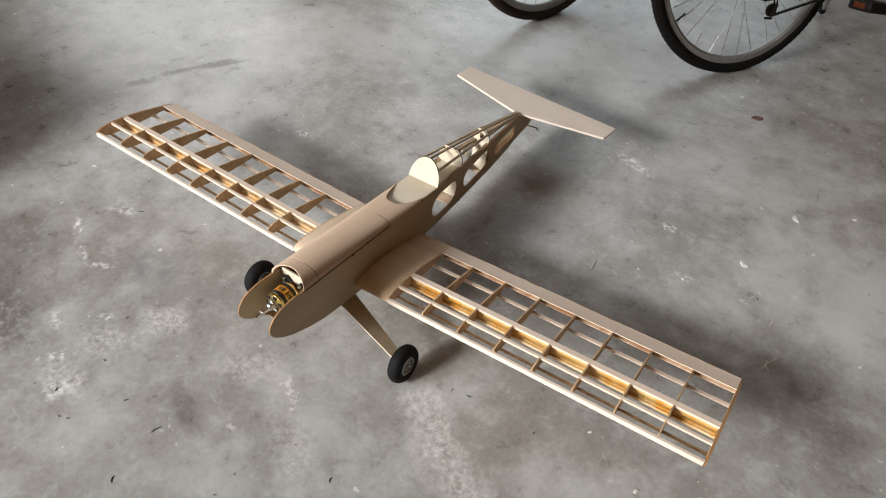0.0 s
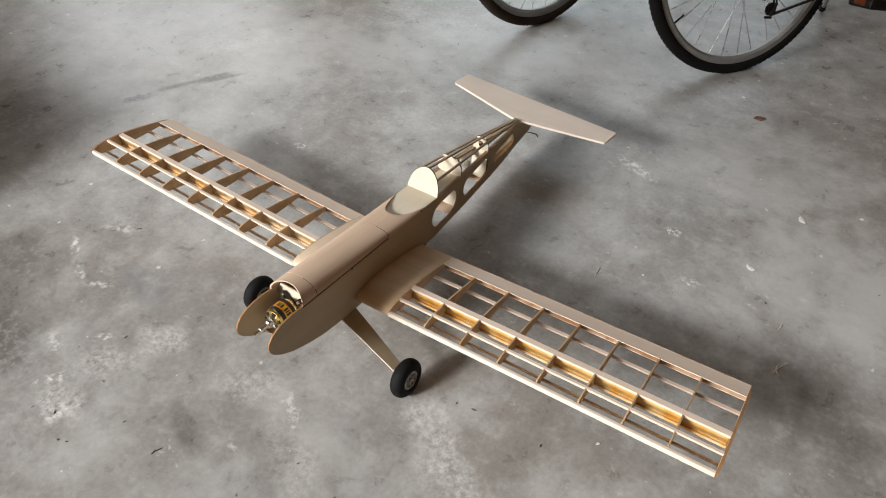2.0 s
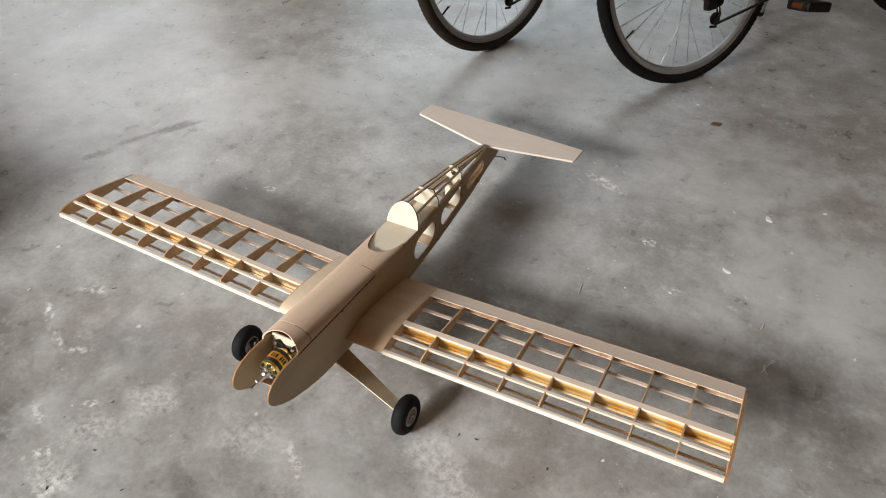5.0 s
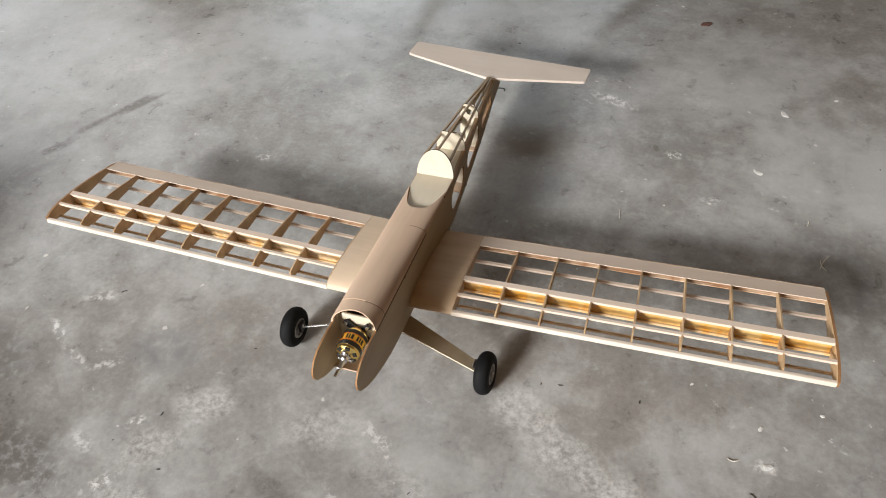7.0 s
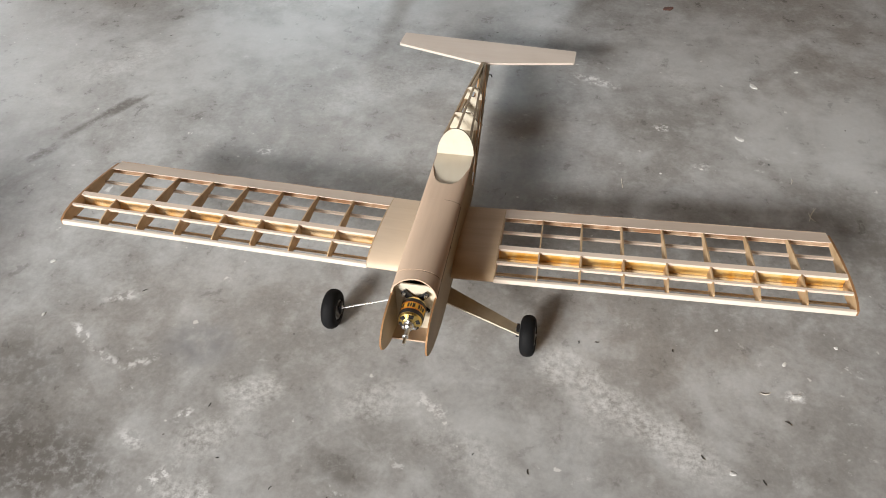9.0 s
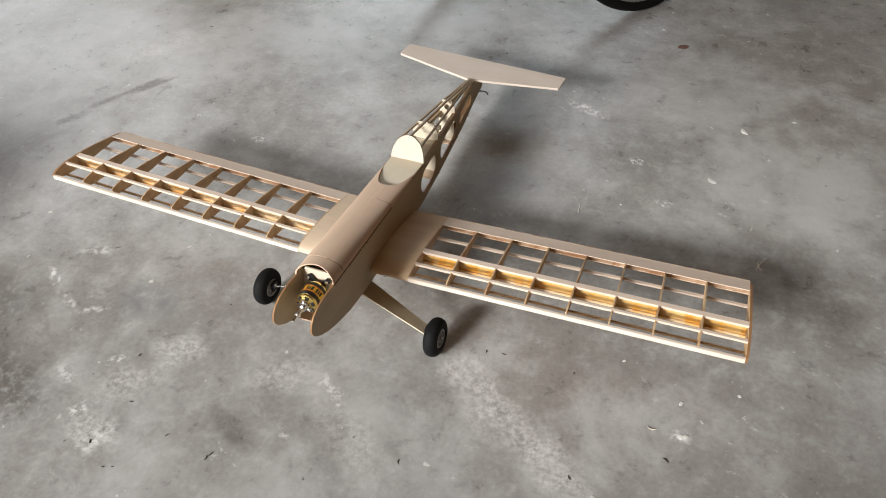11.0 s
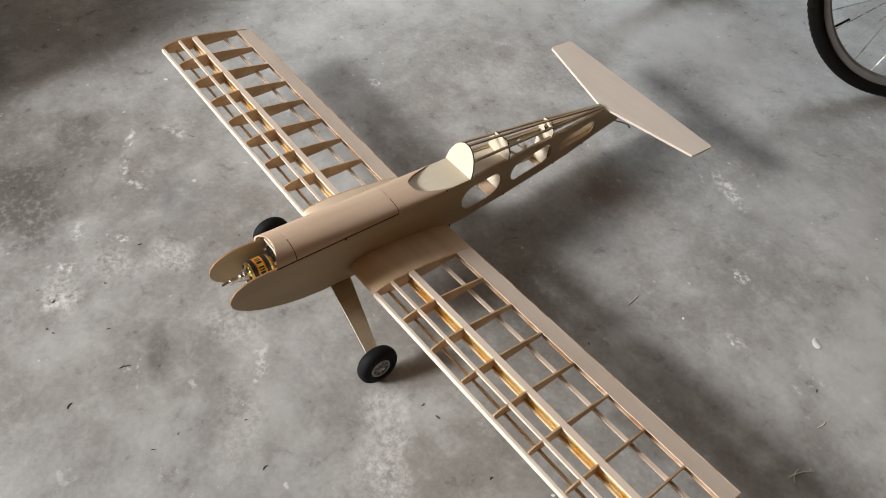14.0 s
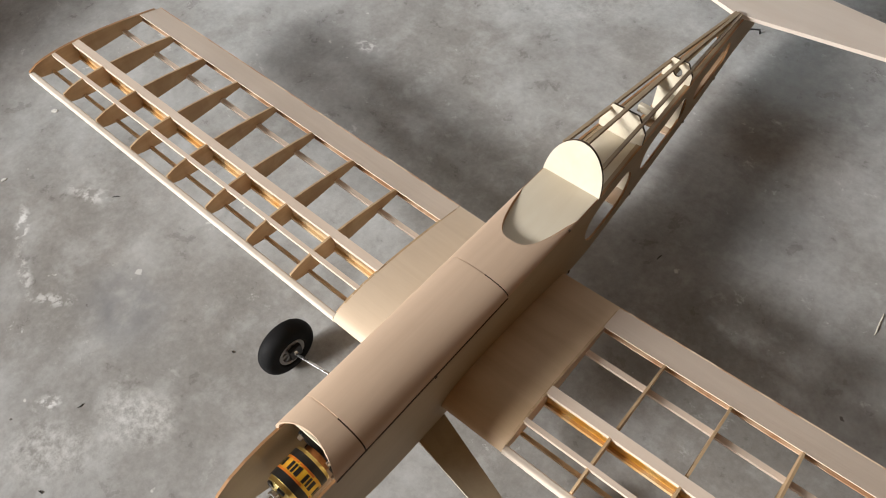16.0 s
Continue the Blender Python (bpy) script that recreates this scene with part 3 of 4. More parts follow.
# undercarriage: a flat tapered leg on each side, an axle and a wheel
for sgn in (-1, 1):
    if sgn > 0:
        def leg_place(u, v, s):
            return (OFF + 0.022 + u * 0.158, v, 0.1065 - u * 0.0575 - s * 0.0035)
        leg = part("landing_gear_leg", plate([(0.0, 0.001), (0.1, 0.000), (1.0, -0.011), (1.0, 0.012), (0.1, 0.043), (0.0, 0.045)], [], leg_place), [LEG, PLY], plane, "tan tapered flat plywood leg")
    else:
        bm = bmesh.new()
        tube(bm, [(OFF - 0.020, 0.004, 0.106), (OFF - 0.045, 0.003, 0.0985), (OFF - 0.176, 0.0, 0.0475)], 0.0019)
        leg = part("landing_gear_leg", bm, STEEL, plane, "bare steel wire leg", smooth=True)
    bm = bmesh.new()
    tube(bm, [(OFF + sgn * 0.172, 0.001, 0.052), (OFF + sgn * 0.178, 0.0, 0.0405), (OFF + sgn * 0.213, 0.0, 0.0405)], 0.0022)
    part("axle", bm, STEEL, leg, smooth=True)
    bm = bmesh.new()
    box(bm, OFF + sgn * 0.177 - 0.003, OFF + sgn * 0.177 + 0.003, -0.006, 0.012, 0.036, 0.056, 0.001)
    part("axle_block", bm, DARK_METAL, leg)
    hub_at, lean = ((-0.1911, 0.0012, 0.0409), 1.5) if sgn < 0 else ((0.2003, -0.0032, 0.0404), 5.0)
    R, SW = 0.0405, 0.0142
    bm = bmesh.new()
    prof = [(-SW * math.cos(a), 0.0225 + (R - 0.0225) * math.sin(a) ** 0.60) for a in [math.pi * i / 24 for i in range(25)]]
    lathe(bm, [(-0.0105, 0.0185), *prof, (0.0105, 0.0185), (-0.0105, 0.0185)], "x", 56)
    wheel = part("wheel", bm, RUBBER, plane, "black rubber wheel with a grey spoked hub", smooth=True)
    wheel.matrix_basis = pose(*hub_at, 0, -lean, -2)
    bm = bmesh.new()
    lathe(bm, [(-0.0125, 0.0155), (-0.0125, 0.0198), (0.0125, 0.0198), (0.0125, 0.0155), (-0.0125, 0.0165)], "x", 40)
    part("rim", bm, RIM_GREY, wheel, "grey plastic rim", smooth=True)
    bm = bmesh.new()
    lathe(bm, [(-0.014, 0.0), (-0.014, 0.0052), (0.014, 0.0052), (0.014, 0.0)], "x", 20)
    part("hub", bm, RIM_GREY, wheel, smooth=True)
    for k in range(8):
        bm = bmesh.new()
        box(bm, -0.011, 0.011, -0.0022, 0.0022, 0.004, 0.0168, 0.0006, Matrix.Rotation(k * math.tau / 8, 4, "X"))
        part("spoke", bm, RIM_GREY, wheel)
    bm = bmesh.new()
    lathe(bm, [(-0.002, 0.0), (-0.002, 0.0175), (0.002, 0.0175), (0.002, 0.0)], "x", 32)
    part("web_disc", bm, INK, wheel)


# ---- wing ----
LE_Y, TE_Y = 0.037, 0.272
FRONT_SPAR = {-1: 0.0800, 1: 0.0735}     # the two halves are not quite alike
RIB_X = [0.124 + 0.07975 * i for i in range(9)]


def rise(x):
    return 0.0385 * x if x > 0 else -0.0325 * x


def thickness(s):
    s = min(max(s, 0.0), 1.0)
    return (0.2969 * math.sqrt(s) - 0.126 * s - 0.3516 * s * s + 0.2843 * s**3 - 0.1036 * s**4) / 0.1


def upper(x, y):
    s = (y - LE_Y) / (TE_Y - LE_Y)
    return 0.1295 - 0.0075 * s + rise(x) + 0.0175 * thickness(s)


def lower(x, y):
    s = (y - LE_Y) / (TE_Y - LE_Y)
    return 0.1295 - 0.0075 * s + rise(x) - 0.0135 * thickness(s)


def section(x, y0, y1, n=16, inset=0.0):
    ys = [y0 + (y1 - y0) * (1 - math.cos(math.pi * i / n)) / 2 for i in range(n + 1)]
    return [(x, y, upper(x, y) - inset) for y in ys] + [(x, y, lower(x, y) + inset) for y in ys[::-1]]


def bar(x0, x1, y0, y1, z_at, height, down=True):
    """A stick along the span; z_at(x) gives its upper (or lower) side."""
    ring = []
    for x in (x0, x1):
        z = z_at(x)
        a, c = (z - height, z) if down else (z, z + height)
        ring.append([(x, y0, a), (x, y1, a), (x, y1, c), (x, y0, c)])
    return loft(ring)


for sgn in (-1, 1):
    tip = RIB_X[-1]
    wing = part("wing_root", loft([section(sgn * x, LE_Y, TE_Y) for x in (0.0365, 0.06, 0.09, 0.124)]), ROOT if sgn > 0 else ROOT_PALE, plane, "sheeted balsa wing root of the open-framed wing", smooth=True)
    # leading edge: a rounded stick
    rings = []
    for x in (0.1242, tip):
        zc = 0.1295 + rise(sgn * x)
        rings.append([(sgn * x, LE_Y + 0.0045 + 0.0043 * math.copysign(abs(math.cos(t)) ** 0.45, math.cos(t)), zc + 0.0001 + 0.0052 * math.copysign(abs(math.sin(t)) ** 0.45, math.sin(t))) for t in [math.tau * (i + 0.5) / 16 for i in range(16)]])
    part("leading_edge", loft(rings), LEAD, wing, "pale balsa leading edge stick")
    # trailing edge: an upper and a lower sheet over the rib tails
    for name, y0, z_in, z_out in (("trailing_edge", 0.2325, lambda X, y: upper(X, y) + 0.0003, lambda X, y: upper(X, y) - 0.0012),
                                  ("trailing_edge_underside", 0.2335, lambda X, y: lower(X, y) + 0.0008, lambda X, y: lower(X, y) - 0.0008)):
        rings = []
        for x in (0.1242, tip):
            X = sgn * x
            rings.append([(X, y0, z_in(X, y0)), (X, TE_Y, z_in(X, TE_Y)), (X, TE_Y, z_out(X, TE_Y)), (X, y0, z_out(X, y0))])
        part(name, loft(rings), TE_STAINED if name.endswith("underside") else BALSA_SPAN, wing, "flat pale balsa trailing edge sheet")
    part("upper_spar", bar(sgn * 0.1242, sgn * tip, 0.1148, 0.1268, lambda x: upper(x, 0.1195) + 0.0004, 0.0055), BALSA_SPAN, wing)
    part("lower_spar", bar(sgn * 0.1242, sgn * tip, 0.1145, 0.1245, lambda x: lower(x, 0.1195) - 0.0004, 0.0055, False), WEB_PALE, wing)
    part("front_spar", bar(sgn * 0.1242, sgn * tip, FRONT_SPAR[sgn], FRONT_SPAR[sgn] + 0.0058, lambda x: upper(x, FRONT_SPAR[sgn] + 0.0029) + 0.0004, 0.005), BALSA_SPAN, wing)
    part("front_lower_spar", bar(sgn * 0.1242, sgn * tip, 0.0690, 0.0735, lambda x: lower(x, 0.0712) - 0.0002, 0.004, False), RIB, wing)
    part("rear_lower_spar", bar(sgn * 0.1242, sgn * tip, 0.1950, 0.2020, lambda x: lower(x, 0.1985) - 0.0002, 0.004, False), BALSA_SPAN, wing)
    for i, x in enumerate(RIB_X):
        X = sgn * x
        th = 0.0045 if i == 8 else 0.0028
        y0, y1 = (0.040, 0.262) if i == 8 else (0.0455, 0.2640)
        n = 16
        ys = [y0 + (y1 - y0) * k / n for k in range(n + 1)]
        grow = 0.0006 if i == 8 else 0.0
        out = [(y, upper(X, y) + grow) for y in ys] + [(y, lower(X, y) - grow) for y in ys[::-1]]
        part("rib", plate(out, [], lambda u, v, s, X=X, th=th: (X + sgn * (s - 0.5) * th + (sgn * 0.002 if th > 0.004 else 0), u, v)), [RIB if i else BALSA_SHEET, EDGE if i == 8 else RIB], wing)
    for x0, x1 in zip(RIB_X, RIB_X[1:]):
        ring = []
        for x in (sgn * (x0 + 0.0016), sgn * (x1 - 0.0016)):
            a, c = lower(x, 0.1195) + 0.004, upper(x, 0.1195) - 0.004
            ring.append([(x, 0.1185, a), (x, 0.1215, a), (x, 0.1215, c), (x, 0.1185, c)])
        part("shear_web", loft(ring), WEB if sgn > 0 else WEB_PALE, wing, "yellow glue-stained spar web" if sgn > 0 else "pale balsa spar web")

# ---- tailplane and tail skid ----
stab = [(0.0, 0.752), (0.2305, 0.811), (0.233, 0.815), (0.233, 0.875), (0.2295, 0.878), (-0.231, 0.879), (-0.2345, 0.876), (-0.2345, 0.815), (-0.232, 0.811)]
TW = Matrix.Translation((0.003, 0.81, 0.2145)) @ Matrix.Rotation(radians(1.2), 4, "Y") @ Matrix.Rotation(radians(-2.3), 4, "Z")


def stab_place(u, v, s):
    return TW @ Vector((u, v - 0.81, (0.003 if s else -0.003)))


part("tailplane", plate(stab, [], stab_place), [TAIL, TAIL], plane, "flat pale balsa tailplane")
bm = bmesh.new()
tube(bm, [(OFF, 0.80, 0.161), (0.009, 0.85, 0.137), (0.0125, 0.884, 0.118), (0.0135, 0.892, 0.1065)], 0.0016, 8)
part("tail_skid", bm, DARK_METAL, plane, "bent dark wire tail skid", smooth=True)

# ---- bicycles: x forward from the rear wheel's contact, y to the rider's left, z up ----
TYRE_BROWN = plain("dusty_brown_tyre_rubber", (0.034, 0.024, 0.018), 0.8, vary=0.35, scale=30, relief=0.0006)
TYRE = plain("bicycle_tyre_rubber", (0.006, 0.0056, 0.0054), 0.85, vary=0.35, scale=60, relief=0.0006)
ALLOY = plain("brushed_alloy_rim", (0.33, 0.33, 0.325), 0.6, 0.6, 0.12)
GREASY = plain("greasy_black_metal", (0.02, 0.018, 0.016), 0.45, 0.5, 0.5, 90)
CHAIN = plain("dark_chain_steel", (0.05, 0.045, 0.04), 0.45, 0.8, 0.4, 300)
PAINT = plain("dark_frame_paint", (0.03, 0.032, 0.036), 0.3, 0.1, 0.2)
AMBER = plain("amber_reflector", (0.11, 0.028, 0.008), 0.25, vary=0.2)
for rubbery in (TYRE, TYRE_BROWN, GREASY, RUBBER):
    rubbery.node_tree.nodes["Principled BSDF"].inputs["Specular IOR Level"].default_value = 0.2
WR = 0.336


def ring_mesh(cx, profile, sides=96):
    bm = bmesh.new()
    lathe(bm, profile, "y", sides, (cx, 0, WR))
    return bm


def bike_wheel(bike, cx, brown):
    prof = [(0.0185 * math.sin(a), WR - 0.0185 + 0.0185 * math.cos(a)) for a in [math.radians(d) for d in range(-130, 131, 13)]]
    prof.append(prof[0])
    w = part("wheel", ring_mesh(cx, prof), TYRE_BROWN if brown else TYRE, bike, "black knobby bicycle tyre on an alloy rim", smooth=True)
    bm = bmesh.new()
    for k in range(120):
        a = k * math.tau / 120
        for s in (-1, 1):
            m = Matrix.Translation((cx, 0, WR)) @ Matrix.Rotation(a + (0.02 if s > 0 else 0), 4, "Y") @ Matrix.Translation((0, s * 0.0115, WR - 0.0038)) @ Matrix.Rotation(s * -0.65, 4, "X")
            box(bm, -0.004, 0.004, -0.0038, 0.0038, -0.003, 0.0008, 0, m)
    part("tread", bm, TYRE_BROWN if brown else TYRE, w)
    part("rim", ring_mesh(cx, [(-0.0115, WR - 0.030), (-0.0125, WR - 0.046), (-0.006, WR - 0.053), (0.006, WR - 0.053), (0.0125, WR - 0.046), (0.0115, WR - 0.030), (-0.0115, WR - 0.030)]), ALLOY, w, "brushed alloy rim", smooth=True)
    bm = bmesh.new()
    lathe(bm, [(-0.055, 0.005), (-0.05, 0.009), (-0.032, 0.012), (-0.032, 0.028), (-0.028, 0.028), (-0.028, 0.013), (0.028, 0.013), (0.028, 0.028), (0.032, 0.028), (0.032, 0.012), (0.05, 0.009), (0.055, 0.005)], "y", 24, (cx, 0, WR))
    part("hub", bm, ALLOY, w, smooth=True)
    for k in range(32):
        side = 1 if k % 2 else -1
        a = k * math.tau / 32
        b0 = a + (0.9 if (k // 2) % 2 else -0.9)
        bm = bmesh.new()
        tube(bm, [(cx + 0.025 * math.cos(b0), side * 0.03, WR + 0.025 * math.sin(b0)), (cx + (WR - 0.052) * math.cos(a), side * 0.002, WR + (WR - 0.052) * math.sin(a))], 0.0010, 5)
        part("spoke", bm, STEEL, w)
    bm = bmesh.new()
    a = math.radians(212)
    tube(bm, [(cx + r * math.cos(a), 0, WR + r * math.sin(a)) for r in (WR - 0.056, WR - 0.085, WR - 0.09)], [0.003, 0.003, 0.004], 8)
    part("valve", bm, GREASY, w)
    return w


def bicycle(label, m, cage, chain_z, crank_deg, brown):
    bike = tagged(new("bicycle"), label, "bicycle", "bicycles parked in the garage")
    bike.matrix_world = m
    bike_wheel(bike, 0.0, brown)
    bike_wheel(bike, 1.06, brown)
    BBX, BBZ = 0.46, 0.30
    bm = bmesh.new()
    tube(bm, [(BBX, 0, BBZ), (0.27, 0, 0.76)], 0.016, 12)
    tube(bm, [(BBX, 0, BBZ), (0.86, 0, 0.68)], 0.019, 12)
    tube(bm, [(0.285, 0, 0.71), (0.85, 0, 0.75)], 0.016, 12)
    tube(bm, [(0.87, 0, 0.66), (0.84, 0, 0.79)], 0.02, 12)
    for s in (-1, 1):
        tube(bm, [(0.0, s * 0.062, WR), (0.12, s * 0.05, 0.315), (BBX, s * 0.03, BBZ)], 0.009, 8)
        tube(bm, [(0.0, s * 0.062, WR), (0.28, s * 0.02, 0.72)], 0.0075, 8)
        tube(bm, [(1.06, s * 0.052, WR), (0.93, s * 0.05, 0.56), (0.885, s * 0.045, 0.64), (0.87, 0, 0.665)], 0.012, 8)
    part("frame", bm, PAINT, bike, "dark painted steel frame", smooth=True)
    bm = bmesh.new()
    tube(bm, [(0.27, 0, 0.75), (0.245, 0, 0.86)], 0.0135, 10)
    part("seat_post", bm, ALLOY, bike, smooth=True)
    rings = []
    for x, w, h in ((0.12, 0.05, 0.0), (0.14, 0.072, 0.012), (0.2, 0.07, 0.01), (0.27, 0.035, 0.006), (0.36, 0.02, 0.004), (0.385, 0.01, 0.0)):
        rings.append([(x, w * math.cos(t), 0.88 + h + 0.02 * math.sin(t)) for t in [math.tau * i / 14 for i in range(14)]])
    part("saddle", loft(rings), GREASY, bike, smooth=True)
    bm = bmesh.new()
    tube(bm, [(0.84, 0, 0.79), (0.825, 0, 0.9), (0.89, 0, 0.93)], 0.013, 10)
    tube(bm, [(0.84, -0.31, 0.95), (0.88, -0.15, 0.94), (0.89, 0, 0.93), (0.88, 0.15, 0.94), (0.84, 0.31, 0.95)], 0.011, 10)
    part("handlebar", bm, GREASY, bike, smooth=True)
    # drive side (rider's right is -y)
    bm = bmesh.new()
    for k in range(6):
        r = 0.052 - 0.005 * k
        lathe(bm, [(-0.030 - 0.004 * k, r - 0.012), (-0.030 - 0.004 * k, r), (-0.0315 - 0.004 * k, r), (-0.0315 - 0.004 * k, r - 0.012)], "y", 36, (0, 0, WR))
    part("sprockets", bm, GREASY, bike)
    der = bmesh.new()
    box(der, -0.005, 0.05, -0.075, -0.05, WR - 0.075, WR - 0.03, 0.006)
    box(der, 0.015, 0.048, -0.07, -0.045, cage[1] + 0.05, WR - 0.05, 0.005)
    der = part("derailleur", der, GREASY, bike, "black rear derailleur")
    bm = bmesh.new()
    for s in (-0.058, -0.046):
        tube(bm, [(cage[0] + 0.012, s, cage[1] + 0.075), (cage[0] + 0.02, s, cage[1] + 0.03), (cage[0], s, cage[1])], 0.0045, 6)
    tube(bm, [(cage[0] - 0.012, -0.052, cage[1] - 0.004), (cage[0] + 0.012, -0.052, cage[1] - 0.008)], 0.004, 6)
    part("cage", bm, GREASY, der)
    for x, z in ((cage[0] + 0.018, cage[1] + 0.07), (cage[0] + 0.006, cage[1] + 0.018)):
        bm = bmesh.new()
        lathe(bm, [(-0.0545, 0.004), (-0.0545, 0.019), (-0.0495, 0.019), (-0.0495, 0.004)], "y", 22, (x, 0, z))
        part("jockey_wheel", bm, GREASY, der)
    p0, p1 = Vector((cage[0] + 0.012, -0.052, cage[1] + 0.001)), Vector((BBX - 0.01, -0.05, chain_z))
    n = int((p1 - p0).length / 0.0127)
    bm = bmesh.new()
    for i in range(n):
        c = p0.lerp(p1, (i + 0.5) / n)
        q = Matrix.Translation(c) @ (p1 - p0).to_track_quat("X", "Z").to_matrix().to_4x4()
        w = 0.0036 if i % 2 else 0.0026
        box(bm, -0.0085, 0.0085, -w, w, -0.0042, 0.0042, 0.0015, q)
    part("chain", bm, CHAIN, bike, "dark oily chain")
    bm = bmesh.new()
    t0, t1 = Vector((0.005, -0.043, WR + 0.045)), Vector((BBX + 0.01, -0.05, BBZ + 0.092))
    n = int((t1 - t0).length / 0.0127)
    for i in range(n):
        c = t0.lerp(t1, (i + 0.5) / n)
        q = Matrix.Translation(c) @ (t1 - t0).to_track_quat("X", "Z").to_matrix().to_4x4()
        box(bm, -0.0085, 0.0085, -0.003, 0.003, -0.0042, 0.0042, 0, q)
    part("chain", bm, CHAIN, bike, "dark oily chain")
    bm = bmesh.new()
    for r, y in ((0.09, -0.052), (0.07, -0.046), (0.055, -0.04)):
        lathe(bm, [(y, r - 0.014), (y, r), (y - 0.003, r), (y - 0.003, r - 0.014), (y, r - 0.014)], "y", 44, (BBX, 0, BBZ))
    for k in range(5):
        m2 = Matrix.Translation((BBX, -0.054, BBZ)) @ Matrix.Rotation(k * math.tau / 5, 4, "Y")
        box(bm, 0.0, 0.08, -0.003, 0.003, -0.007, 0.007, 0.001, m2)
    part("chainrings", bm, GREASY, bike)
    for s, dg in ((-1, crank_deg), (1, crank_deg + 180)):
        ca, sa = math.cos(radians(dg)), math.sin(radians(dg))
        ex, ez = BBX + 0.16 * ca, BBZ + 0.16 * sa
        bm = bmesh.new()
        tube(bm, [(BBX, s * 0.068, BBZ), (BBX + 0.08 * ca, s * 0.078, BBZ + 0.08 * sa), (ex, s * 0.088, ez)], [0.016, 0.012, 0.013], 10)
        crank = part("crank_arm", bm, GREASY, bike, smooth=True)
        bm = bmesh.new()
        tilt = Matrix.Translation((ex + 0.012, s * 0.135, ez - 0.004)) @ Matrix.Rotation(radians(12), 4, "Y")
        box(bm, -0.05, 0.05, -0.044, 0.044, -0.016, 0.016, 0.009, tilt)
        pedal = part("pedal", bm, GREASY, bike, "black plastic pedal with an amber reflector")
        for e in (-1, 1):
            bm = bmesh.new()
            box(bm, e * 0.0505 - 0.0015, e * 0.0505 + 0.0015, -0.02, 0.02, -0.008, 0.008, 0.001, tilt)
            part("reflector", bm, AMBER, pedal)
    bm = bmesh.new()
    tube(bm, [(0.40, 0.045, 0.29), (0.47, 0.14, 0.16), (0.535, 0.226, 0.075)], 0.008, 8)
    stand = part("kickstand", bm, ALLOY, bike, "alloy kickstand with a black rubber foot", smooth=True)
    bm = bmesh.new()
    tube(bm, [(0.525, 0.215, 0.088), (0.543, 0.237, 0.07)], [0.011, 0.012], 10)
    part("rubber_foot", bm, RUBBER, stand, smooth=True)
    return bike


def leaning(x, y, heading, lean):
    return Matrix.Translation((x, y, 0)) @ Matrix.Rotation(heading, 4, "Z") @ Matrix.Rotation(-lean, 4, "X")


bicycle("dark bicycle leaning on its kickstand beside a model airplane", leaning(0.367, 1.503, 0.921, 0.25), (0.053, 0.176), 0.238, -135, False)
bicycle("dark bicycle with a brown-dusted tyre on its kickstand", leaning(-0.2925, 1.463, 1.21, 0.114), (0.01, 0.15), 0.18, -150, True)


# ---- the thing under a dust sheet ----
CLOTH = plain("beige_dust_sheet", (0.42, 0.34, 0.27), 0.9, vary=0.15, scale=14.0, relief=0.001)


def draped(x0, x1, y0, y1, height):
    """A box under a cloth that hangs in folds down to just over the floor."""
    bm = bmesh.new()
    cx, cy, hx, hy = (x0 + x1) / 2, (y0 + y1) / 2, (x1 - x0) / 2, (y1 - y0) / 2
    n, rings = 320, []
    def edge(a, flare, fold):
        c, s = math.cos(a), math.sin(a)
        p = 12.0
        r = (abs(c) ** p + abs(s) ** p) ** (-1 / p)
        w = fold * (math.sin(a * 29 + 1.1) * 0.75 + math.sin(a * 47 + 0.4) * 0.25)
        return Vector((cx + (hx + flare + w) * r * c, cy + (hy + flare + w) * r * s, 0))
    for z, flare, fold in ((0.0, -0.13, 0.0), (0.044, -0.1, 0.0), (0.046, -0.045, 0.045), (0.06, -0.02, 0.05), (0.1, -0.010, 0.048), (0.2, -0.012, 0.044), (0.45 * height, -0.02, 0.036), (0.7 * height, -0.032, 0.026), (0.88 * height, -0.05, 0.014), (0.96 * height, -0.075, 0.004), (height, -0.12, 0.0), (height + 0.004, -0.3, 0.0)):
        ring = []
        for i in range(n):
            a = math.tau * i / n
            p = edge(a, flare, fold)
            # near end kept lower so that its shade stops short of the wing
            p.z = min(z, 0.06) + max(0.0, z - 0.06) * (0.5 + 0.5 * min(1.0, max(0.0, (-1.45 - p.y) / 0.3))) + (0.014 * max(0.0, math.sin(a * 19 + 2.0)) if 0.045 < z < 0.1 else 0.0)
            ring.append(p)
        rings.append(ring)
    vs = [[bm.verts.new(p) for p in r] for r in rings]
    for a, c in zip(vs, vs[1:]):
        for i in range(n):
            bm.faces.new((a[i], a[(i + 1) % n], c[(i + 1) % n], c[i]))
    bm.faces.new(vs[-1])
    return bm


# only one foot corner is seen; height and extent are set to shade the floor
tagged(part("covered_furniture", draped(-2.6, -1.25, -2.3, -0.26, 0.72), CLOTH, smooth=True), "furniture hidden under a beige draped dust sheet", "covered furniture")


# ---- litter on the slab ----
CHIP = plain("white_paint_chip", (0.66, 0.65, 0.62), 0.8, vary=0.12, scale=200, relief=0.0005)
DARK_BIT = plain("dark_dry_plant_bit", (0.035, 0.03, 0.024), 0.9, vary=0.5, scale=200)
LEAF = plain("dry_red_leaf", (0.13, 0.065, 0.05), 0.8, vary=0.4, scale=120)
STRAW = plain("pale_straw", (0.62, 0.58, 0.50), 0.8, vary=0.2, scale=150)


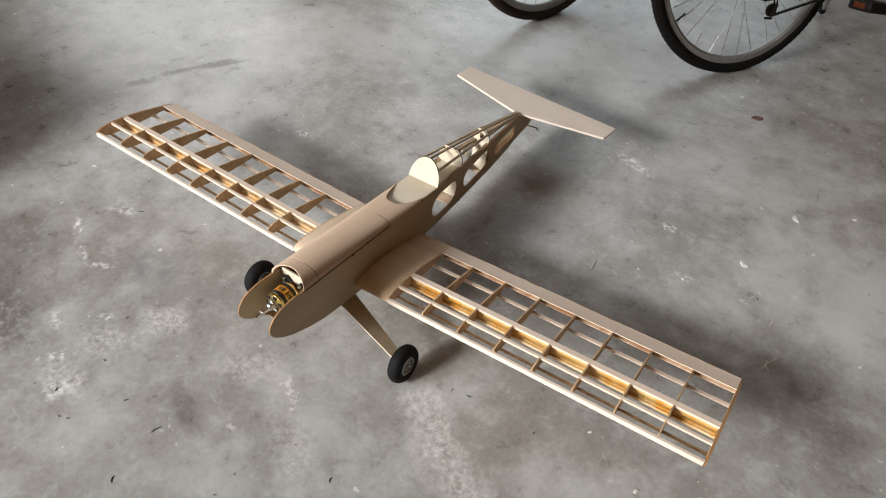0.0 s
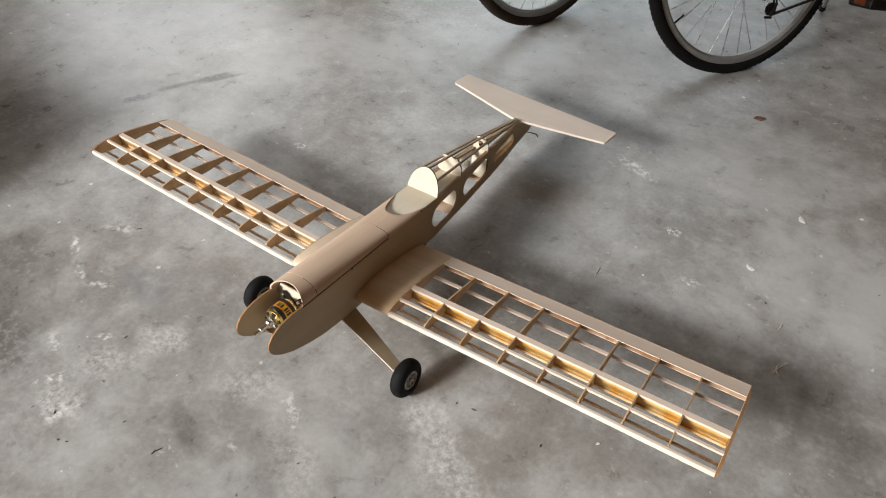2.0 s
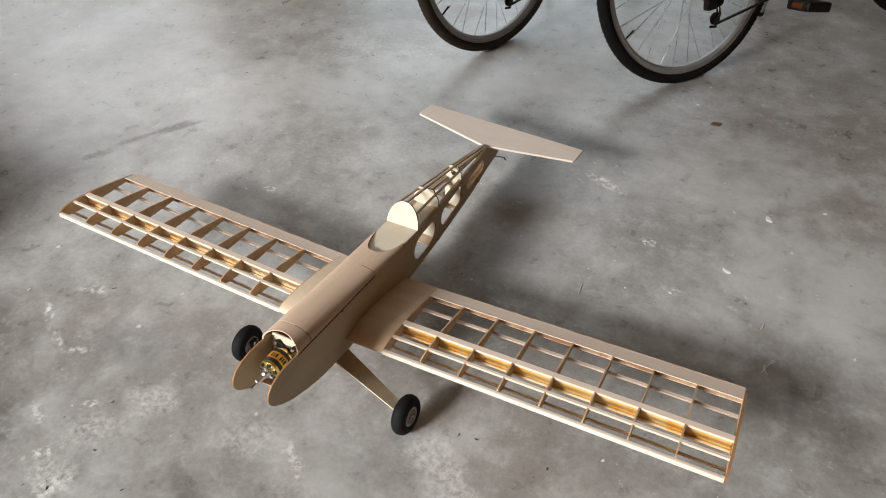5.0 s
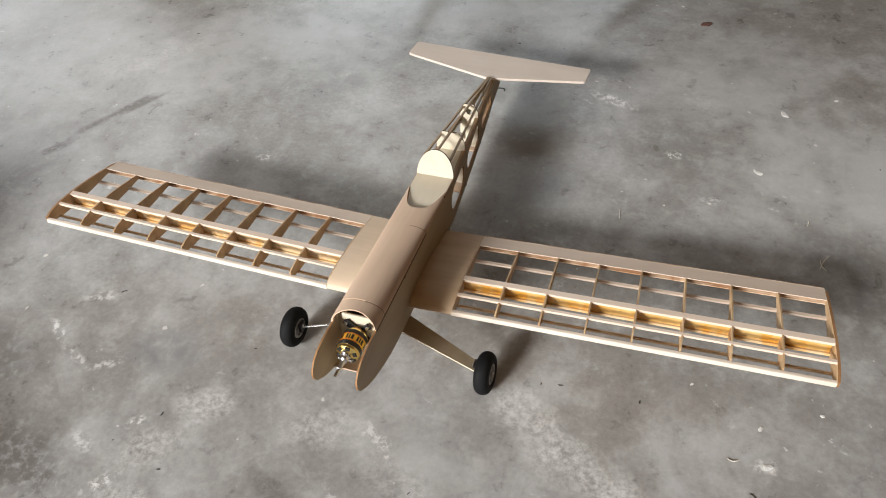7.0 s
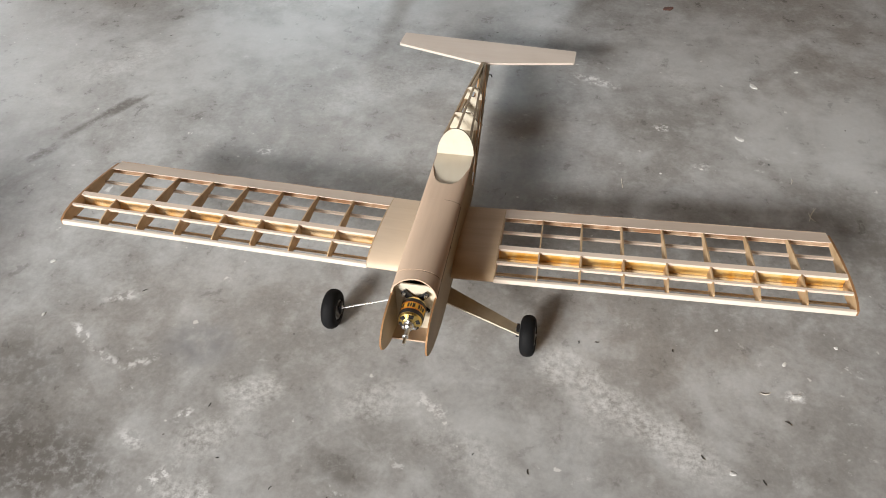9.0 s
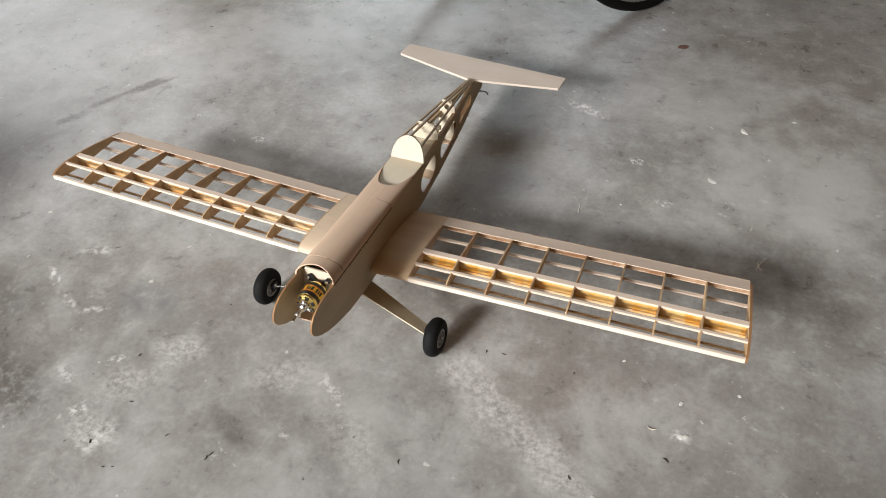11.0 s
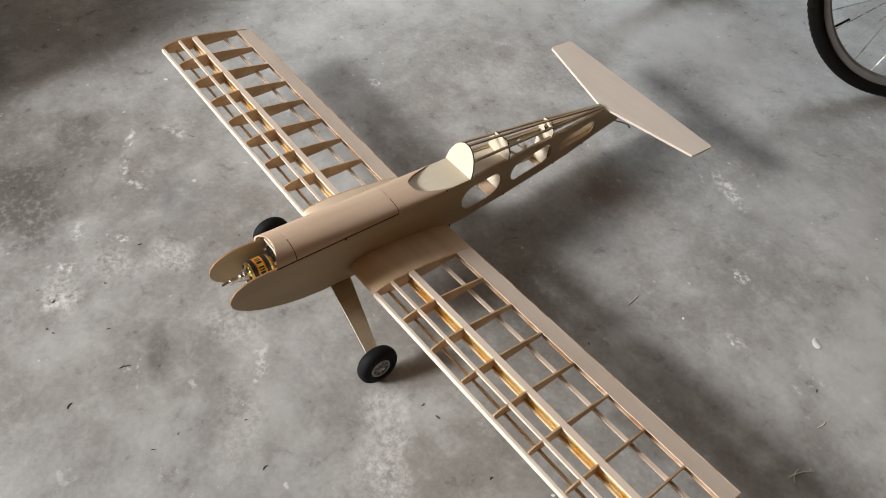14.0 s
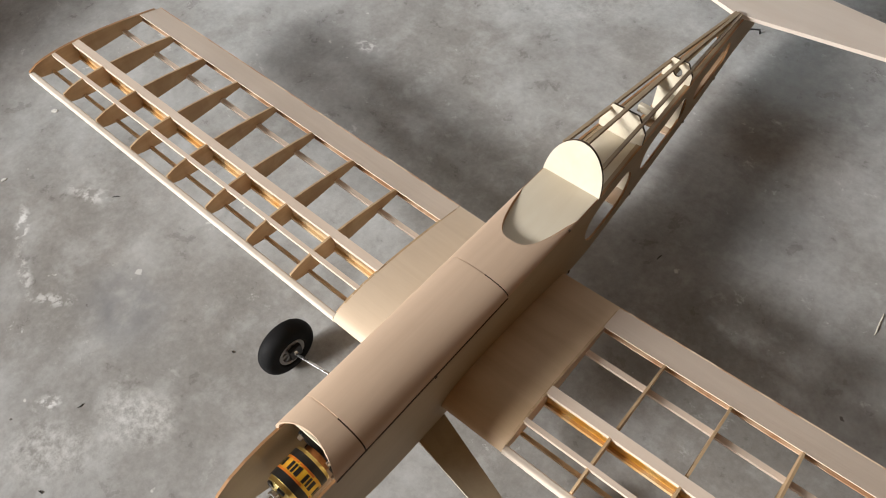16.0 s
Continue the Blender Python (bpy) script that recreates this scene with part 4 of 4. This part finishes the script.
def flake(name, x, y, size, turn, mat, label, category, group, thick=0.0014):
    rnd = random.Random(round(x * 1000) + 7 * round(y * 1000))
    k = 9
    pts = [(size * (0.55 + 0.45 * rnd.random()) * math.cos(math.tau * i / k), 0.62 * size * (0.55 + 0.45 * rnd.random()) * math.sin(math.tau * i / k)) for i in range(k)]
    bump_z = [rnd.random() for _ in range(k)]
    bm = bmesh.new()
    low = [bm.verts.new((u * 1.04, v * 1.04, 0.0)) for u, v in pts]
    high = [bm.verts.new((u, v, thick * (0.5 + 0.7 * h))) for (u, v), h in zip(pts, bump_z)]
    top = bm.verts.new((0, 0, thick * 1.2))
    bm.faces.new(low[::-1])
    for i in range(k):
        j = (i + 1) % k
        bm.faces.new((low[i], low[j], high[j], high[i]))
        bm.faces.new((high[i], high[j], top))
    ob = tagged(part(name, bm, mat), label, category, group)
    ob.matrix_world = pose(x, y, 0.0, 0, 0, turn)
    return ob


def curl(name, x, y, length, turn, mat, label, category, group, thick=0.0011):
    rnd = random.Random(round(x * 977) + 5 * round(y * 1013))
    bend = rnd.uniform(-0.5, 0.5)
    bm = bmesh.new()
    pts = []
    for i in range(6):
        s = i / 5 - 0.5
        pts.append((length * s, length * bend * (0.25 - s * s) * 2, thick + length * 0.04 * rnd.random() * (abs(s) < 0.45)))
    tube(bm, pts, [thick * 0.6, thick, thick * 1.2, thick * 1.1, thick, thick * 0.5], 6)
    ob = tagged(part(name, bm, mat), label, category, group)
    ob.matrix_world = pose(x, y, 0.0, 0, 0, turn)
    return ob


for x, y, s, a in ((0.669, 0.66, 0.018, -30), (0.727, 0.895, 0.02, -50), (0.701, -0.085, 0.014, 20), (0.688, -0.015, 0.008, 60), (0.438, 1.367, 0.009, 0), (0.79, 0.038, 0.007, 0), (0.567, 0.046, 0.006, 40),
                   (0.567, 0.53, 0.006, 0), (0.572, -0.257, 0.009, 0), (-0.86, 0.01, 0.01, 30), (-0.80, -0.13, 0.007, 80), (0.85, 0.98, 0.008, 20), (0.47, 0.50, 0.005, 0), (-0.96, -0.16, 0.008, 0), (-0.62, 1.6, 0.014, 20)):
    flake("paint_chip", x, y, s * 0.8, a, CHIP, "small white flake of paint lying on concrete", "paint chip", "paint chips on the floor")
for x, y, s, a in ((0.805, 0.409, 0.05, 65), (0.802, 0.400, 0.03, 110), (0.378, 0.452, 0.035, 95), (0.773, 0.516, 0.02, 80), (0.645, -0.085, 0.02, 10)):
    curl("straw", x, y, s, a, STRAW, "short pale straw lying on concrete", "straw", "straws on the floor", 0.0009)
flake("dry_leaf", 0.512, 1.28, 0.020, 20, LEAF, "small dry reddish-brown leaf on concrete", "leaf", "", 0.004)
BITS = [(-0.616, -0.036, 0.026, 40), (0.108, 0.373, 0.022, 80), (-0.991, 0.925, 0.02, 30), (-0.335, -0.472, 0.018, 120), (-0.317, -0.374, 0.014, 10), (-0.372, -0.275, 0.016, 80), (-0.205, -0.411, 0.016, 60),
        (-0.111, -0.425, 0.02, 100), (-0.105, -0.415, 0.022, 70), (-0.09, -0.53, 0.026, 120), (0.129, -0.294, 0.012, 60), (0.08, -0.448, 0.012, 60), (-0.279, -0.506, 0.01, 0), (-0.262, -0.499, 0.01, 20),
        (0.481, -0.017, 0.014, 90), (0.335, -0.02, 0.018, 0), (0.299, -0.026, 0.012, 100)]
BITS_FAR = [(0.728, 0.57, 0.014, 120), (-0.659, 1.211, 0.02, 0), (-0.459, 1.161, 0.026, 120), (-0.483, 0.729, 0.012, 40), (0.132, 1.075, 0.014, 90), (0.001, 1.073, 0.014, 30), (0.678, -0.144, 0.026, -30),
            (0.525, -0.234, 0.02, -50), (0.228, -0.31, 0.02, 100), (0.624, -0.265, 0.02, -60), (-0.265, -0.095, 0.009, 0), (0.55, 1.94, 0.015, 0), (-0.27, 1.72, 0.012, 0), (0.02, 0.09, 0.01, 30)]
for x, y, s, a in BITS + BITS_FAR:
    curl("plant_bit", x, y, s * 0.5, a, DARK_BIT, "tiny dark dry plant bit on concrete", "plant bit", "plant bits on the floor", 0.0007)
